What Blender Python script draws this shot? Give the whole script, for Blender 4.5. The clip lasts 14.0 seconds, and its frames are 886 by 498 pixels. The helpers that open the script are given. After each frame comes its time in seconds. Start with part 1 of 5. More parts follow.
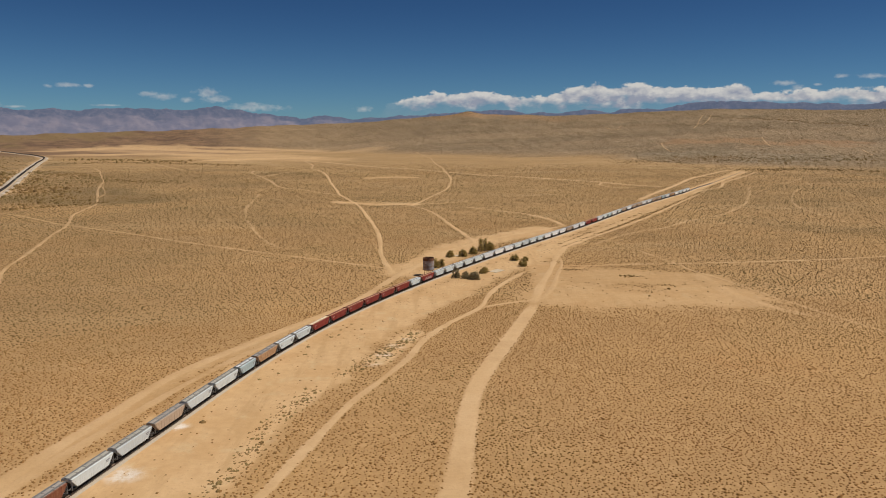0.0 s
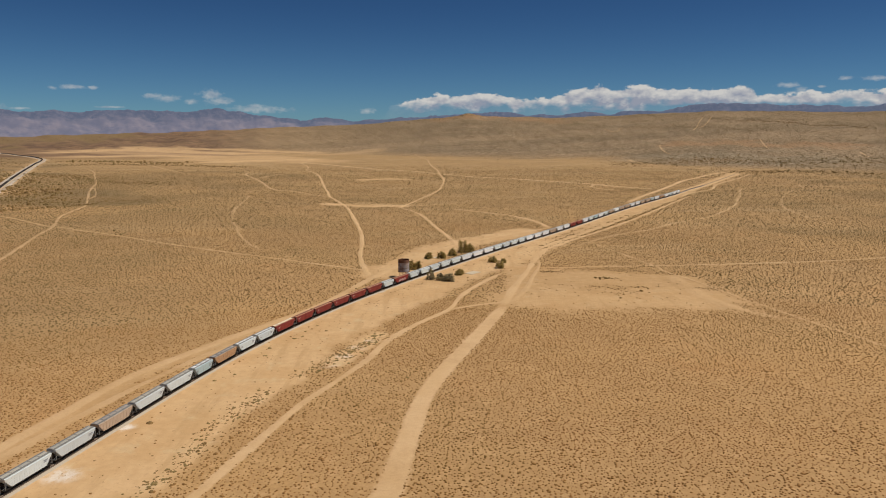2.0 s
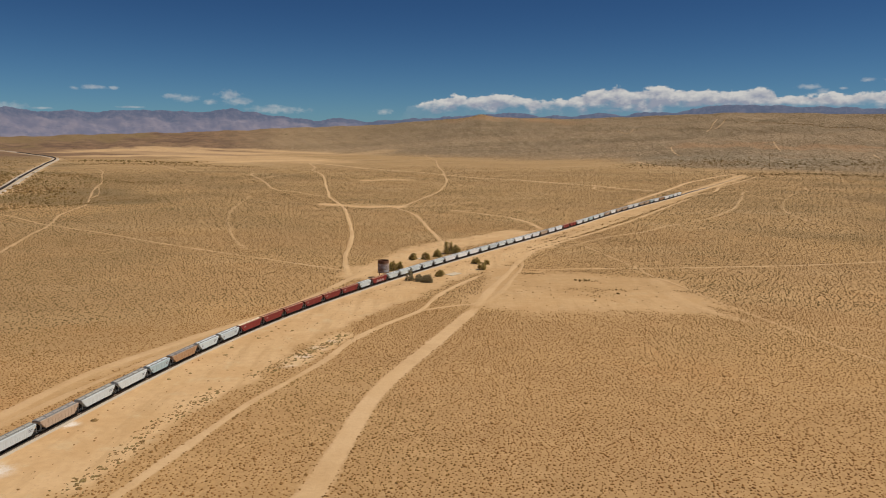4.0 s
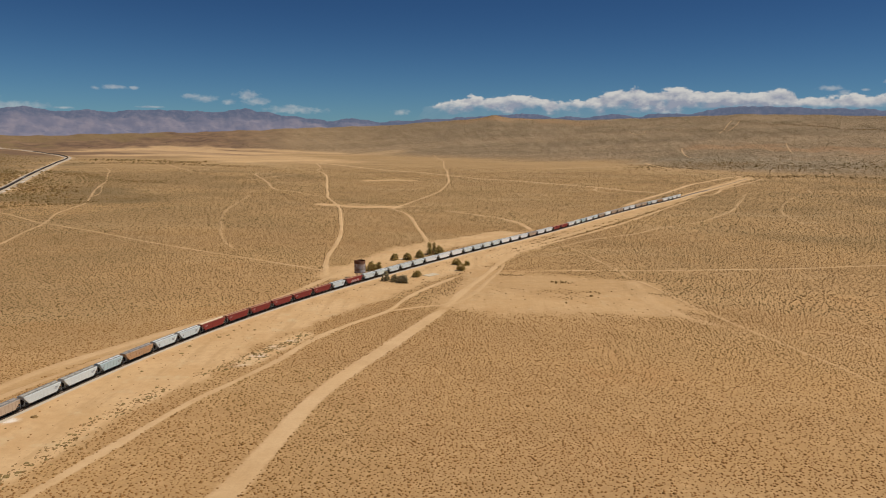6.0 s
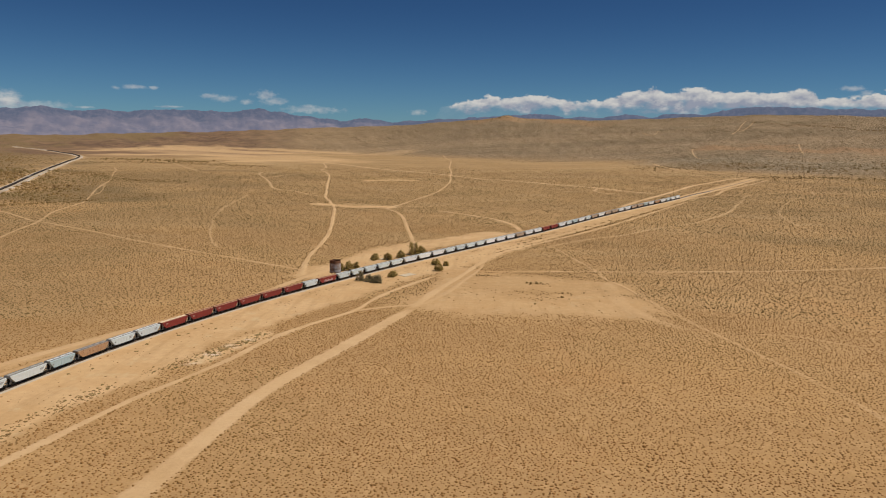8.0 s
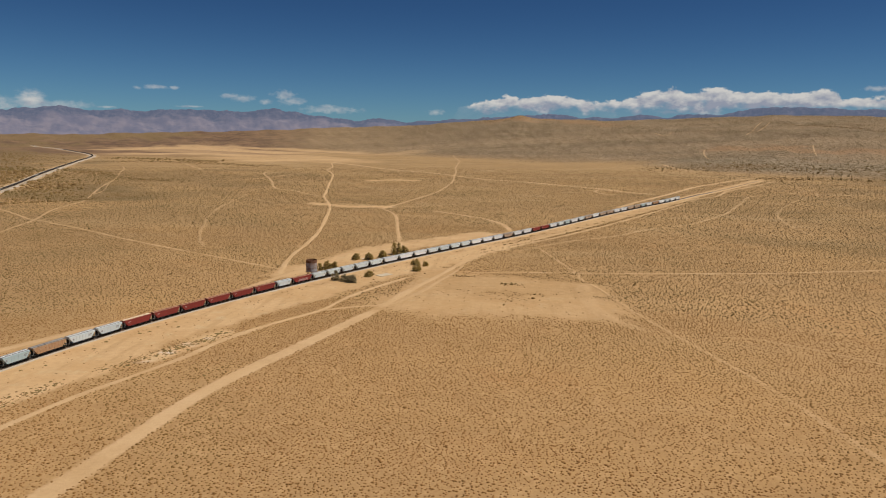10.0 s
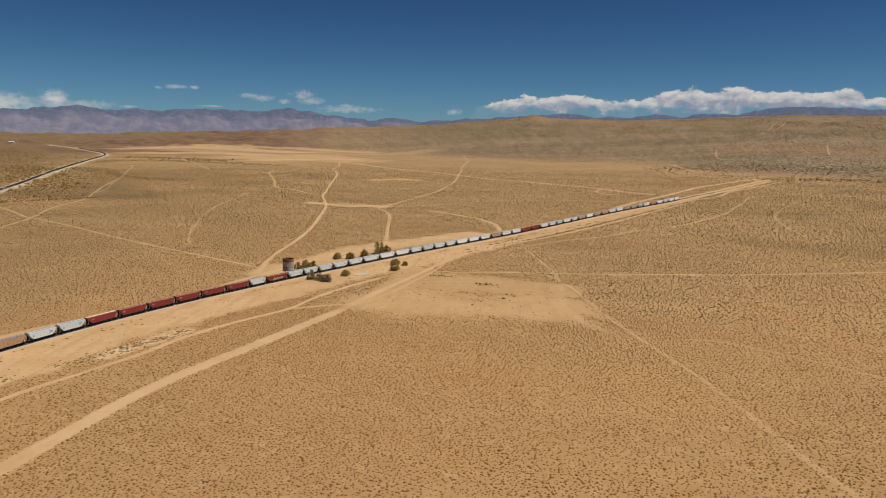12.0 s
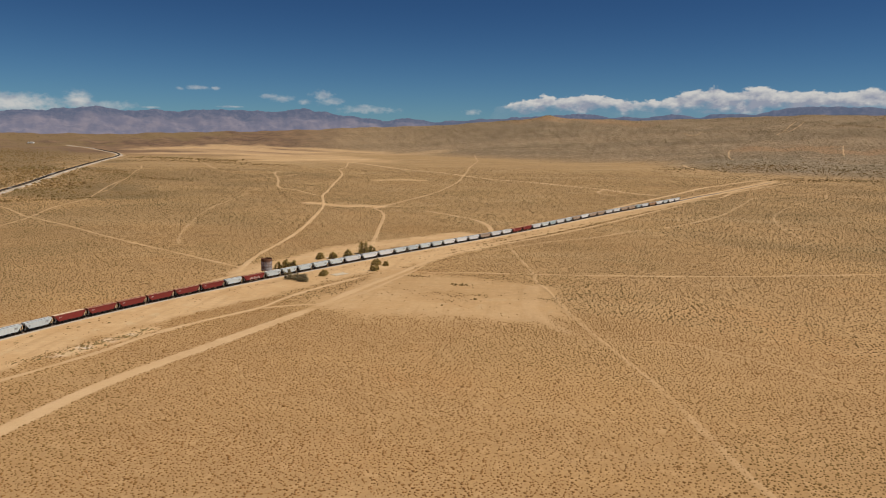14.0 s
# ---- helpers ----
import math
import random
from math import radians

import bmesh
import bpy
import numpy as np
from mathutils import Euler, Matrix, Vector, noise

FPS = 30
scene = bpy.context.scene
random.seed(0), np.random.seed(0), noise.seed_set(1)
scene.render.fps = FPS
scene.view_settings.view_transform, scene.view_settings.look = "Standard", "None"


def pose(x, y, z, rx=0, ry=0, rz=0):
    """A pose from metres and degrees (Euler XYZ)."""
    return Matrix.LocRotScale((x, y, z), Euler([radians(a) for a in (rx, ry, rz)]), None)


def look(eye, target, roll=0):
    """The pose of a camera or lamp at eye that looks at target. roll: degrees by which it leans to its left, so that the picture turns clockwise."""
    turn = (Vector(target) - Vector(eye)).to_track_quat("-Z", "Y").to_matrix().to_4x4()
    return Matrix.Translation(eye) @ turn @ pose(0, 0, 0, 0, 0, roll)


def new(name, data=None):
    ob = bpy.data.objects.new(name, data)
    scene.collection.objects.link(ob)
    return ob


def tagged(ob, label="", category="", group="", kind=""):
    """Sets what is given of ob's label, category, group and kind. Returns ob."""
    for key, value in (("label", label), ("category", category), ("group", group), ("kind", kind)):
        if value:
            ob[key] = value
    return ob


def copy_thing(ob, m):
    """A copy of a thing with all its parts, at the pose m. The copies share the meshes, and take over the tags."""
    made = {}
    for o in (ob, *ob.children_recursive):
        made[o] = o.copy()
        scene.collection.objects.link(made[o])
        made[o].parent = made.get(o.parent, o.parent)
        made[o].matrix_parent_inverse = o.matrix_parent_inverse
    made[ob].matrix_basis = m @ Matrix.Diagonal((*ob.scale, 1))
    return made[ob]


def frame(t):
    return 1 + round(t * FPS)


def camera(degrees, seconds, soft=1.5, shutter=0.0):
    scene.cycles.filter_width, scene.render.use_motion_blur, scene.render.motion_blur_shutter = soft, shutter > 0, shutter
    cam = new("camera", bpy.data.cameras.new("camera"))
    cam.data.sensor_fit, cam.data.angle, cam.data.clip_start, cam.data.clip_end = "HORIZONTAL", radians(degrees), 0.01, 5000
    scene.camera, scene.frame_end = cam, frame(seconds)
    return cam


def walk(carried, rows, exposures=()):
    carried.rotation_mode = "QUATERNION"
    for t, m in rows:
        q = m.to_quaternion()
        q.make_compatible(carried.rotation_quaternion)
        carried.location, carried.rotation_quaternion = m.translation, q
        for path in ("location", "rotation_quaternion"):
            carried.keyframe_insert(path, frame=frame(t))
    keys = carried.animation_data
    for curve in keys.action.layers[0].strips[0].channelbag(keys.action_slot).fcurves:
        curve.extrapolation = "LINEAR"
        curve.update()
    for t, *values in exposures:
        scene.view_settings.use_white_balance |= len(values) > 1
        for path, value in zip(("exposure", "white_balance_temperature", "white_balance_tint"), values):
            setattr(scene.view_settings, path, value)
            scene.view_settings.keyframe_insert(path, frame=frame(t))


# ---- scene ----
cam = camera(64.26, 14.0, soft=1.05)
METRES, EYE, TILT, LEAN, TURN = 182.0, 96.27, -9.442, -0.134, 0.0
ROWS = [
    (0, 0, 0, 0, 0, 0, 0),
    (0.5, 0.0213, -0.00107, -7e-05, 0.02, 0.051, 0.005),
    (1, 0.04638, -0.0018, -0.00014, 0.011, 0.091, -0.003),
    (1.5, 0.07424, -0.00231, -3e-05, 0.061, 0.112, -0.024),
    (2, 0.10448, -0.00231, -0.00013, 0.252, 0.153, -0.076),
    (2.5, 0.1369, -0.0022, 7e-05, 0.572, 0.164, -0.151),
    (3, 0.17049, -0.00181, 0.00046, 0.903, 0.185, -0.257),
    (5.5, 0.349, 0.00671, 0.00332, 2.5, 0.24, -0.817),
    (6, 0.38629, 0.00875, 0.00393, 2.822, 0.251, -0.91),
    (6.5, 0.42394, 0.01121, 0.00484, 3.135, 0.252, -1.013),
    (7, 0.46195, 0.01399, 0.00547, 3.457, 0.253, -1.096),
    (7.5, 0.5, 0.01727, 0.00631, 3.79, 0.245, -1.179),
    (8, 0.53821, 0.02064, 0.00717, 4.113, 0.236, -1.252),
    (10.5, 0.73084, 0.03912, 0.01324, 5.853, 0.19, -1.657),
    (11, 0.7695, 0.04363, 0.01443, 6.198, 0.171, -1.725),
    (11.5, 0.8081, 0.04837, 0.01555, 6.543, 0.152, -1.812),
    (12, 0.84653, 0.05292, 0.0168, 6.899, 0.132, -1.876),
    (12.5, 0.88509, 0.05767, 0.01829, 7.255, 0.123, -1.939),
    (13, 0.92328, 0.06271, 0.01971, 7.622, 0.103, -1.989),
    (13.5, 0.96169, 0.06773, 0.02106, 7.989, 0.103, -2.047),
    (14, 1.00003, 0.07293, 0.02256, 8.386, 0.104, -2.093),
]
walk(cam, [(t, pose(0, 0, EYE, TILT, LEAN, TURN) @ pose(METRES * x, METRES * y, METRES * z, 90 + pitch, roll, yaw)) for t, x, y, z, yaw, pitch, roll in ROWS])

# ---- world, sun, exposure ----
SUN_AZ, SUN_EL = 92.0, 61.0
scene.view_settings.exposure = 0.0


def nd(tree, kind, **values):
    n = tree.nodes.new(kind)
    for key, value in values.items():
        if key == "op":
            n.operation = value
        elif key == "a":
            put(tree, n.inputs[0], value)
        elif key == "b":
            put(tree, n.inputs[1], value)
        elif key == "c":
            put(tree, n.inputs[2], value)
    return n


def put(tree, socket, value):
    if isinstance(value, bpy.types.NodeSocket):
        tree.links.new(value, socket)
    else:
        socket.default_value = value


def mth(tree, op, a, b=0.0, c=0.0, clamp=False):
    n = nd(tree, "ShaderNodeMath", op=op, a=a, b=b, c=c)
    n.use_clamp = clamp
    return n.outputs[0]


def mapr(tree, value, lo, hi, to_lo=0.0, to_hi=1.0, smooth=True):
    n = tree.nodes.new("ShaderNodeMapRange")
    n.interpolation_type = "SMOOTHSTEP" if smooth else "LINEAR"
    for k, v in enumerate((value, lo, hi, to_lo, to_hi)):
        put(tree, n.inputs[k], v)
    return n.outputs[0]


def noi(tree, vector, scale, detail=3.0, rough=0.55, lac=2.0):
    n = tree.nodes.new("ShaderNodeTexNoise")
    put(tree, n.inputs["Vector"], vector)
    n.inputs["Scale"].default_value = scale
    n.inputs["Detail"].default_value = detail
    n.inputs["Roughness"].default_value = rough
    n.inputs["Lacunarity"].default_value = lac
    return n.outputs[0]


def mixc(tree, fac, a, b, blend="MIX"):
    n = tree.nodes.new("ShaderNodeMix")
    n.data_type, n.blend_type = "RGBA", blend
    put(tree, n.inputs[0], fac)
    for k, v in ((6, a), (7, b)):
        put(tree, n.inputs[k], (*v, 1.0) if isinstance(v, tuple) and len(v) == 3 else v)
    return n.outputs[2]


def ramp(tree, value, stops):
    n = tree.nodes.new("ShaderNodeValToRGB")
    el = n.color_ramp.elements
    while len(el) < len(stops):
        el.new(0.5)
    for e, (p, v) in zip(el, stops):
        e.position = p
        e.color = (v, v, v, 1.0) if not isinstance(v, tuple) else (*v, 1.0)
    put(tree, n.inputs[0], value)
    return n.outputs[0]


# Clouds on the sky: tops of the long bank (azimuth in degrees, slope of the sight line), and single puffs (azimuth, slope, half sizes).
BANK = [(-4.94, 0.0279), (-4.36, 0.038), (-3.24, 0.046), (-1.45, 0.0524), (-0.65, 0.0572), (0.34, 0.0527), (1.45, 0.0559), (3, 0.0568), (4.99, 0.0532), (6.09, 0.0479), (8.25, 0.051), (9.51, 0.0578), (10.77, 0.0622), (12, 0.0672), (13.05, 0.0612), (14.07, 0.0633), (14.93, 0.0682), (16.07, 0.0629), (17.64, 0.0619), (18.42, 0.0611), (19.75, 0.0593), (21.05, 0.0604), (22.13, 0.0622), (22.94, 0.0599), (23.33, 0.0516), (24.66, 0.0526), (27.6, 0.0544)]
PUFFS = [(-27.4, 0.0556, 0.99, 0.0032), (-28.71, 0.0541, 0.37, 0.0024), (-26.19, 0.0557, 0.35, 0.0025), (-22.15, 0.0471, 0.81, 0.0036), (-21.22, 0.0439, 0.99, 0.0051), (-19.57, 0.0402, 0.5, 0.0037), (-18.13, 0.0497, 0.93, 0.0074), (-17.47, 0.0418, 1.02, 0.006), (-14.6, 0.0315, 2.41, 0.0053), (-14.81, 0.036, 0.61, 0.003), (-6.3, 0.0307, 0.68, 0.0039), (25.23, 0.0612, 0.88, 0.0033), (26.18, 0.0549, 0.53, 0.004), (26.88, 0.048, 0.92, 0.004), (11.69, 0.0339, 1.08, 0.0037), (27.38, 0.0584, 0.29, 0.002), (-39.6, 0.0288, 3.42, 0.0132), (-35.45, 0.0346, 1.08, 0.0123), (-34.2, 0.0298, 2.62, 0.0063), (-30.83, 0.0287, 0.7, 0.0018), (-25.02, 0.032, 0.92, 0.0015), (30.69, 0.0663, 0.98, 0.0033), (28.84, 0.0675, 0.41, 0.0027)]


def make_world():
    w = bpy.data.worlds.new("sky")
    scene.world = w
    w.use_nodes = True
    t = w.node_tree
    bg = t.nodes["Background"]
    sky = t.nodes.new("ShaderNodeTexSky")
    sky.sky_type, sky.sun_disc = "NISHITA", False
    sky.sun_elevation, sky.sun_rotation = radians(SUN_EL), radians(SUN_AZ)
    sky.altitude, sky.air_density, sky.dust_density, sky.ozone_density = 2200.0, 0.85, 0.15, 4.0
    coord = t.nodes.new("ShaderNodeTexCoord").outputs["Generated"]
    sep = t.nodes.new("ShaderNodeSeparateXYZ")
    t.links.new(coord, sep.inputs[0])
    x, y, z = sep.outputs
    flat = mth(t, "SQRT", mth(t, "ADD", mth(t, "MULTIPLY", x, x), mth(t, "MULTIPLY", y, y)))
    slope = mth(t, "DIVIDE", z, mth(t, "MAXIMUM", flat, 0.001))
    az = mth(t, "DEGREES", mth(t, "ARCTAN2", x, y))
    comb = t.nodes.new("ShaderNodeCombineXYZ")
    put(t, comb.inputs[0], az)
    put(t, comb.inputs[1], mth(t, "MULTIPLY", slope, 95.0))
    uv = comb.outputs[0]
    billow = noi(t, uv, 0.95, 5.0, 0.55)
    fine = noi(t, uv, 2.2, 4.0, 0.55)
    up = nd(t, "ShaderNodeVectorMath", op="ADD", a=uv, b=(0.25, 0.7, 0.0)).outputs[0]
    lit = noi(t, up, 0.95, 5.0, 0.55)
    # the bank
    lo, hi = BANK[0][0], BANK[-1][0]
    top = ramp(t, mapr(t, az, lo, hi, smooth=False), [((a - lo) / (hi - lo), s * 8) for a, s in BANK])
    top = mth(t, "DIVIDE", top, 8.0)
    edge = mth(t, "ADD", mth(t, "MULTIPLY_ADD", billow, 0.019, -0.0105), mth(t, "MULTIPLY_ADD", fine, 0.006, -0.003))
    above = mth(t, "SUBTRACT", mth(t, "ADD", top, edge), slope)
    bank = mapr(t, above, -0.0005, 0.0032)
    bank = mth(t, "MULTIPLY", bank, mapr(t, az, lo - 0.5, lo + 1.0))
    bank = mth(t, "MULTIPLY", bank, mapr(t, az, 70.0, 40.0))
    floor_n = mth(t, "MULTIPLY_ADD", noi(t, uv, 0.5, 3.0), 0.05, 0.012)
    bank = mth(t, "MULTIPLY", bank, mapr(t, mth(t, "SUBTRACT", slope, floor_n), -0.005, 0.008, 0.1, 1.0))
    depth = mapr(t, above, 0.0, 0.02)
    dens = bank
    # single puffs
    for a0, s0, wa, hs in PUFFS:
        da = mth(t, "DIVIDE", mth(t, "SUBTRACT", az, a0), wa)
        ds = mth(t, "DIVIDE", mth(t, "SUBTRACT", slope, s0), hs)
        r = mth(t, "SQRT", mth(t, "ADD", mth(t, "MULTIPLY", da, da), mth(t, "MULTIPLY", ds, ds)))
        r = mth(t, "ADD", r, mth(t, "MULTIPLY_ADD", fine, 0.9 if hs > 0.009 else 1.7, -0.45 if hs > 0.009 else -0.85))
        r = mth(t, "ADD", r, mth(t, "MULTIPLY_ADD", billow, 1.2, -0.6))
        dens = mth(t, "MAXIMUM", dens, mapr(t, r, 1.2, 0.1, 0.0, 0.9 if hs > 0.009 else 0.45))
    relief = mth(t, "ADD", mth(t, "MULTIPLY", mth(t, "SUBTRACT", billow, lit), 2.6), mth(t, "MULTIPLY_ADD", fine, 0.7, -0.35))
    shade = mth(t, "ADD", relief, mth(t, "SUBTRACT", 0.92, mth(t, "MULTIPLY", depth, 0.85)), clamp=True)
    cloud = mixc(t, shade, (0.28, 0.305, 0.375), (0.58, 0.57, 0.55))
    skyc = nd(t, "ShaderNodeVectorMath", op="MULTIPLY", a=sky.outputs[0], b=(0.0225, 0.0355, 0.0445)).outputs[0]
    # clear dry air: the blue deepens quickly above the horizon
    deep = nd(t, "ShaderNodeVectorMath", op="MULTIPLY", a=skyc, b=(0.74, 0.80, 0.88)).outputs[0]
    pale = nd(t, "ShaderNodeVectorMath", op="MULTIPLY", a=skyc, b=(1.16, 1.14, 1.08)).outputs[0]
    skyc = mixc(t, mapr(t, slope, 0.02, 0.19), pale, deep)
    put(t, bg.inputs[0], mixc(t, dens, skyc, cloud))
    bg.inputs[1].default_value = 1.0


make_world()
sun = new("sun", bpy.data.lights.new("sun", "SUN"))
sun.data.energy, sun.data.angle, sun.data.color = 3.97, radians(0.53), (1.0, 0.94, 0.84)
_sx, _sy, _sz = math.sin(radians(SUN_AZ)) * math.cos(radians(SUN_EL)), math.cos(radians(SUN_AZ)) * math.cos(radians(SUN_EL)), math.sin(radians(SUN_EL))
sun.matrix_world = look((_sx * 900, _sy * 900, _sz * 900), (0, 0, 0))

# ---- the lie of the land ----
CX, CY = 94.0, 0.0
AZ = [-60, -45, -36, -32, -25, -16.6, -12, -7.7, -3.2, -0.5, 0.8, 1.8, 4, 8.3, 12, 16, 20, 24, 28, 60]
CREST = [80, 75, 73, 78, 95, 124, 143, 158, 188, 207, 219, 214, 206, 199, 211, 226, 235, 232, 225, 215]
START = [4000, 3900, 3800, 3700, 3500, 3200, 3000, 2800, 2550, 2450, 2450, 2450, 2400, 2250, 2100, 1900, 1780, 1720, 1680, 1600]
def sstep(a, b, v):
    u = np.clip((v - a) / (b - a), 0, 1)
    return u * u * (3 - 2 * u)
def ground_z(x, y):
    x, y = np.asarray(x, float), np.asarray(y, float)
    dx, dy = x - CX, y - CY
    d = np.hypot(dx, dy)
    az = np.degrees(np.arctan2(dx, dy))
    z = 16 * sstep(600, 1700, d) + 4 * sstep(0, 15, az) * sstep(700, 1100, d)
    z = z + 0.5 * np.sin(x / 61.0 + 1.3) * np.sin(y / 83.0) * sstep(150, 300, d)
    crest, start = np.interp(az, AZ, CREST), np.interp(az, AZ, START)
    u = np.clip((d - start) / (4600 - start), 0, 1)
    hills = np.sin(az * 0.9 + d / 310.0) * np.sin(az * 0.37 - d / 190.0) + 0.6 * np.sin(az * 2.3 + np.sin(d / 140.0)) + 0.3 * np.sin(az * 5.1 + d / 75.0)
    z = z + (crest - 18) * u * (0.55 + 0.45 * u) + hills * (9 + 6 * sstep(8, 20, -az)) * u * (1.25 - u)
    z = z + 15 * np.exp(-((x - 175) / 62) ** 2 - ((y - 4490) / 130) ** 2) + 8 * np.exp(-((x - 470) / 170) ** 2 - ((y - 4420) / 160) ** 2)
    return z - 0.12 * np.maximum(d - 4600, 0)

# tracks and roads: kind, width, how far the bare track stands out from the soil, label, line
ROADS = []
ROADS.append(("dirt_road", 5.9, 1.0, "wide graded pale dirt road beside the railway", [(-3, 132), (2, 168), (4, 180), (6, 200), (11, 247), (19, 281), (29, 313), (41, 353), (54, 397)]))
ROADS.append(("dirt_road", 3.4, 0.8, "pair of sandy wheel paths where the dirt road forks", [(50, 385), (55, 405), (61, 433), (70, 467), (78, 497), (89, 542), (102, 583), (114, 610)]))
ROADS.append(("dirt_track", 2.2, 0.5, "sandy wheel path curving beside the forking road", [(56, 395), (61, 410), (71, 440), (79, 475), (87, 507), (90, 530), (91, 545)]))
ROADS.append(("dirt_road", 3.2, 0.65, "sandy dirt road running on beside the rails", [(100, 580), (109, 600), (145, 658), (188, 724), (250, 820), (325, 942), (367, 1006)]))
ROADS.append(("dirt_track", 2.4, 0.55, "narrow wheel track beside the dirt road", [(98, 580), (106, 607), (138, 660), (179, 728), (238, 820), (300, 920)]))
ROADS.append(("dirt_track", 2.6, 1.0, "sandy vehicle track through the scrub", [(-54, 154), (-49, 172), (-45, 190), (-40, 211), (-33, 240), (-24, 265), (-15, 292), (-8, 322), (5, 353), (21, 383), (27, 410), (36, 438), (51, 471), (61, 490)]))
ROADS.append(("dirt_track", 2.4, 0.65, "sandy link between two tracks", [(16, 375), (26, 386), (41, 395), (54, 401), (69, 415)]))
ROADS.append(("dirt_road", 3.9, 0.68, "sandy access road along the railway", [(-130, 140), (-124, 176), (-119, 205), (-114, 231), (-109, 262), (-102, 283), (-93, 303), (-81, 330), (-70, 352), (-57, 379), (-45, 414), (-32, 464), (-18, 504), (-6, 541), (8, 574), (39, 623), (80, 674), (126, 724)]))
ROADS.append(("dirt_road", 3.2, 0.55, "second sandy wheel path close to the rails", [(-121, 150), (-119, 174), (-114, 197), (-107, 228), (-100, 256), (-93, 278), (-84, 303), (-74, 326)]))
ROADS.append(("dirt_track", 3.0, 0.8, "winding pale dirt track across the desert flat", [(-32, 470), (-37, 489), (-43, 517), (-50, 560), (-54, 605), (-60, 655), (-70, 715), (-83, 780), (-104, 880), (-122, 939), (-149, 1018), (-160, 1070), (-176, 1140), (-196, 1230), (-214, 1315), (-236, 1410), (-262, 1490), (-290, 1565), (-300, 1640), (-316, 1716), (-350, 1840), (-386, 1975)]))
ROADS.append(("dirt_track", 2.4, 0.5, "thin straight dirt track across the desert flat", [(-27, 485), (-38, 493), (-78, 518), (-114, 541), (-144, 560), (-179, 582), (-231, 615), (-292, 655), (-337, 680), (-362, 696), (-389, 710), (-429, 743), (-472, 775), (-551, 818)]))
ROADS.append(("dirt_track", 2.4, 0.6, "winding narrow dirt track through desert scrub", [(-268, 412), (-306, 482), (-325, 540), (-345, 600), (-361, 647), (-372, 688), (-386, 723), (-413, 785), (-427, 846), (-436, 885), (-466, 950), (-512, 1047), (-548, 1132), (-575, 1198), (-651, 1345), (-697, 1440), (-770, 1560)]))
ROADS.append(("dirt_track", 2.0, 0.45, "narrow loop off the winding track", [(-460, 940), (-469, 965), (-480, 1000), (-512, 1066), (-545, 1126)]))
ROADS.append(("dirt_track", 3.0, 0.6, "zigzag sandy track across the desert flat", [(30, 605), (24, 640), (18, 675), (10, 715), (1, 768), (-10, 824), (-24, 868), (-39, 900), (-29, 946), (-13, 1021), (6, 1110), (13, 1210), (14, 1330), (5, 1470), (0, 1580), (-16, 1750), (-30, 2000), (-45, 2250), (-105, 2720)]))
ROADS.append(("dirt_track", 14.0, 0.22, "broad pale sandy link between tracks", [(-39, 905), (-60, 922), (-90, 930), (-116, 934)]))
ROADS.append(("dirt_track", 5.0, 0.35, "faint straight track over the middle flat", [(-39, 912), (29, 948), (78, 1000), (140, 1022), (199, 1030), (283, 1008)]))
ROADS.append(("dirt_track", 4.0, 0.7, "curved sandy dirt track behind the railway", [(126, 715), (122, 752), (112, 790), (95, 822), (74, 845), (26, 892)]))
ROADS.append(("dirt_track", 9.0, 0.95, "long pale dirt track across the far flat", [(-388, 1989), (-300, 1856), (-215, 1725), (-130, 1611), (-60, 1550), (3, 1475), (73, 1390), (135, 1350), (216, 1270), (270, 1213), (305, 1152), (350, 1104)]))
ROADS.append(("dirt_track", 3.0, 0.32, "faint curling dirt track in desert flat", [(-268, 1030), (-254, 946), (-241, 863), (-228, 810), (-211, 754), (-198, 722), (-182, 676), (-160, 625), (-135, 579)]))
ROADS.append(("dirt_track", 3.4, 0.7, "short hooked spur of dirt track", [(281, 1112), (266, 1128), (259, 1152), (262, 1180), (275, 1210)]))
ROADS.append(("dirt_track", 3.0, 0.5, "straight narrow dirt track through low scrub", [(85, 507), (109, 506), (132, 511), (174, 515), (226, 522), (267, 529), (310, 537), (370, 553), (427, 570), (500, 592)]))
ROADS.append(("dirt_track", 2.1, 0.38, "dirt track crossing the open scrub from the rails", [(142, 700), (146, 660), (153, 618), (160, 584), (167, 548), (173, 515), (176, 487), (184, 460), (195, 407), (211, 349), (226, 300), (235, 262), (240, 236), (246, 212), (256, 180), (268, 140)]))
ROADS.append(("dirt_track", 7.0, 0.28, "pale spur along the foot of the bare patch", [(176, 485), (173, 450), (176, 400), (190, 370), (206, 356)]))
ROADS.append(("dirt_track", 2.2, 0.25, "faint wheel track in the open scrub", [(212, 350), (242, 356), (269, 342), (292, 323), (316, 301)]))
ROADS.append(("dirt_track", 3.4, 0.45, "sandy track climbing towards the far scrub", [(128, 600), (160, 648), (190, 684), (229, 715), (262, 755), (315, 800), (358, 856), (392, 910), (412, 952), (430, 990), (448, 1030), (474, 1090), (505, 1120), (545, 1150), (600, 1205), (642, 1264)]))
ROADS.append(("dirt_track", 2.8, 0.35, "faint hooked track in the far scrub", [(610, 1189), (575, 1100), (552, 1085), (516, 1032), (484, 975), (458, 922), (442, 880), (433, 831), (429, 782), (427, 728)]))
ROADS.append(("dirt_road", 5.5, 1.0, "broad pale dirt road fanning out from the rails", [(262, 940), (299, 1008), (338, 1072), (385, 1152), (440, 1255), (490, 1325), (552, 1412), (610, 1480)]))
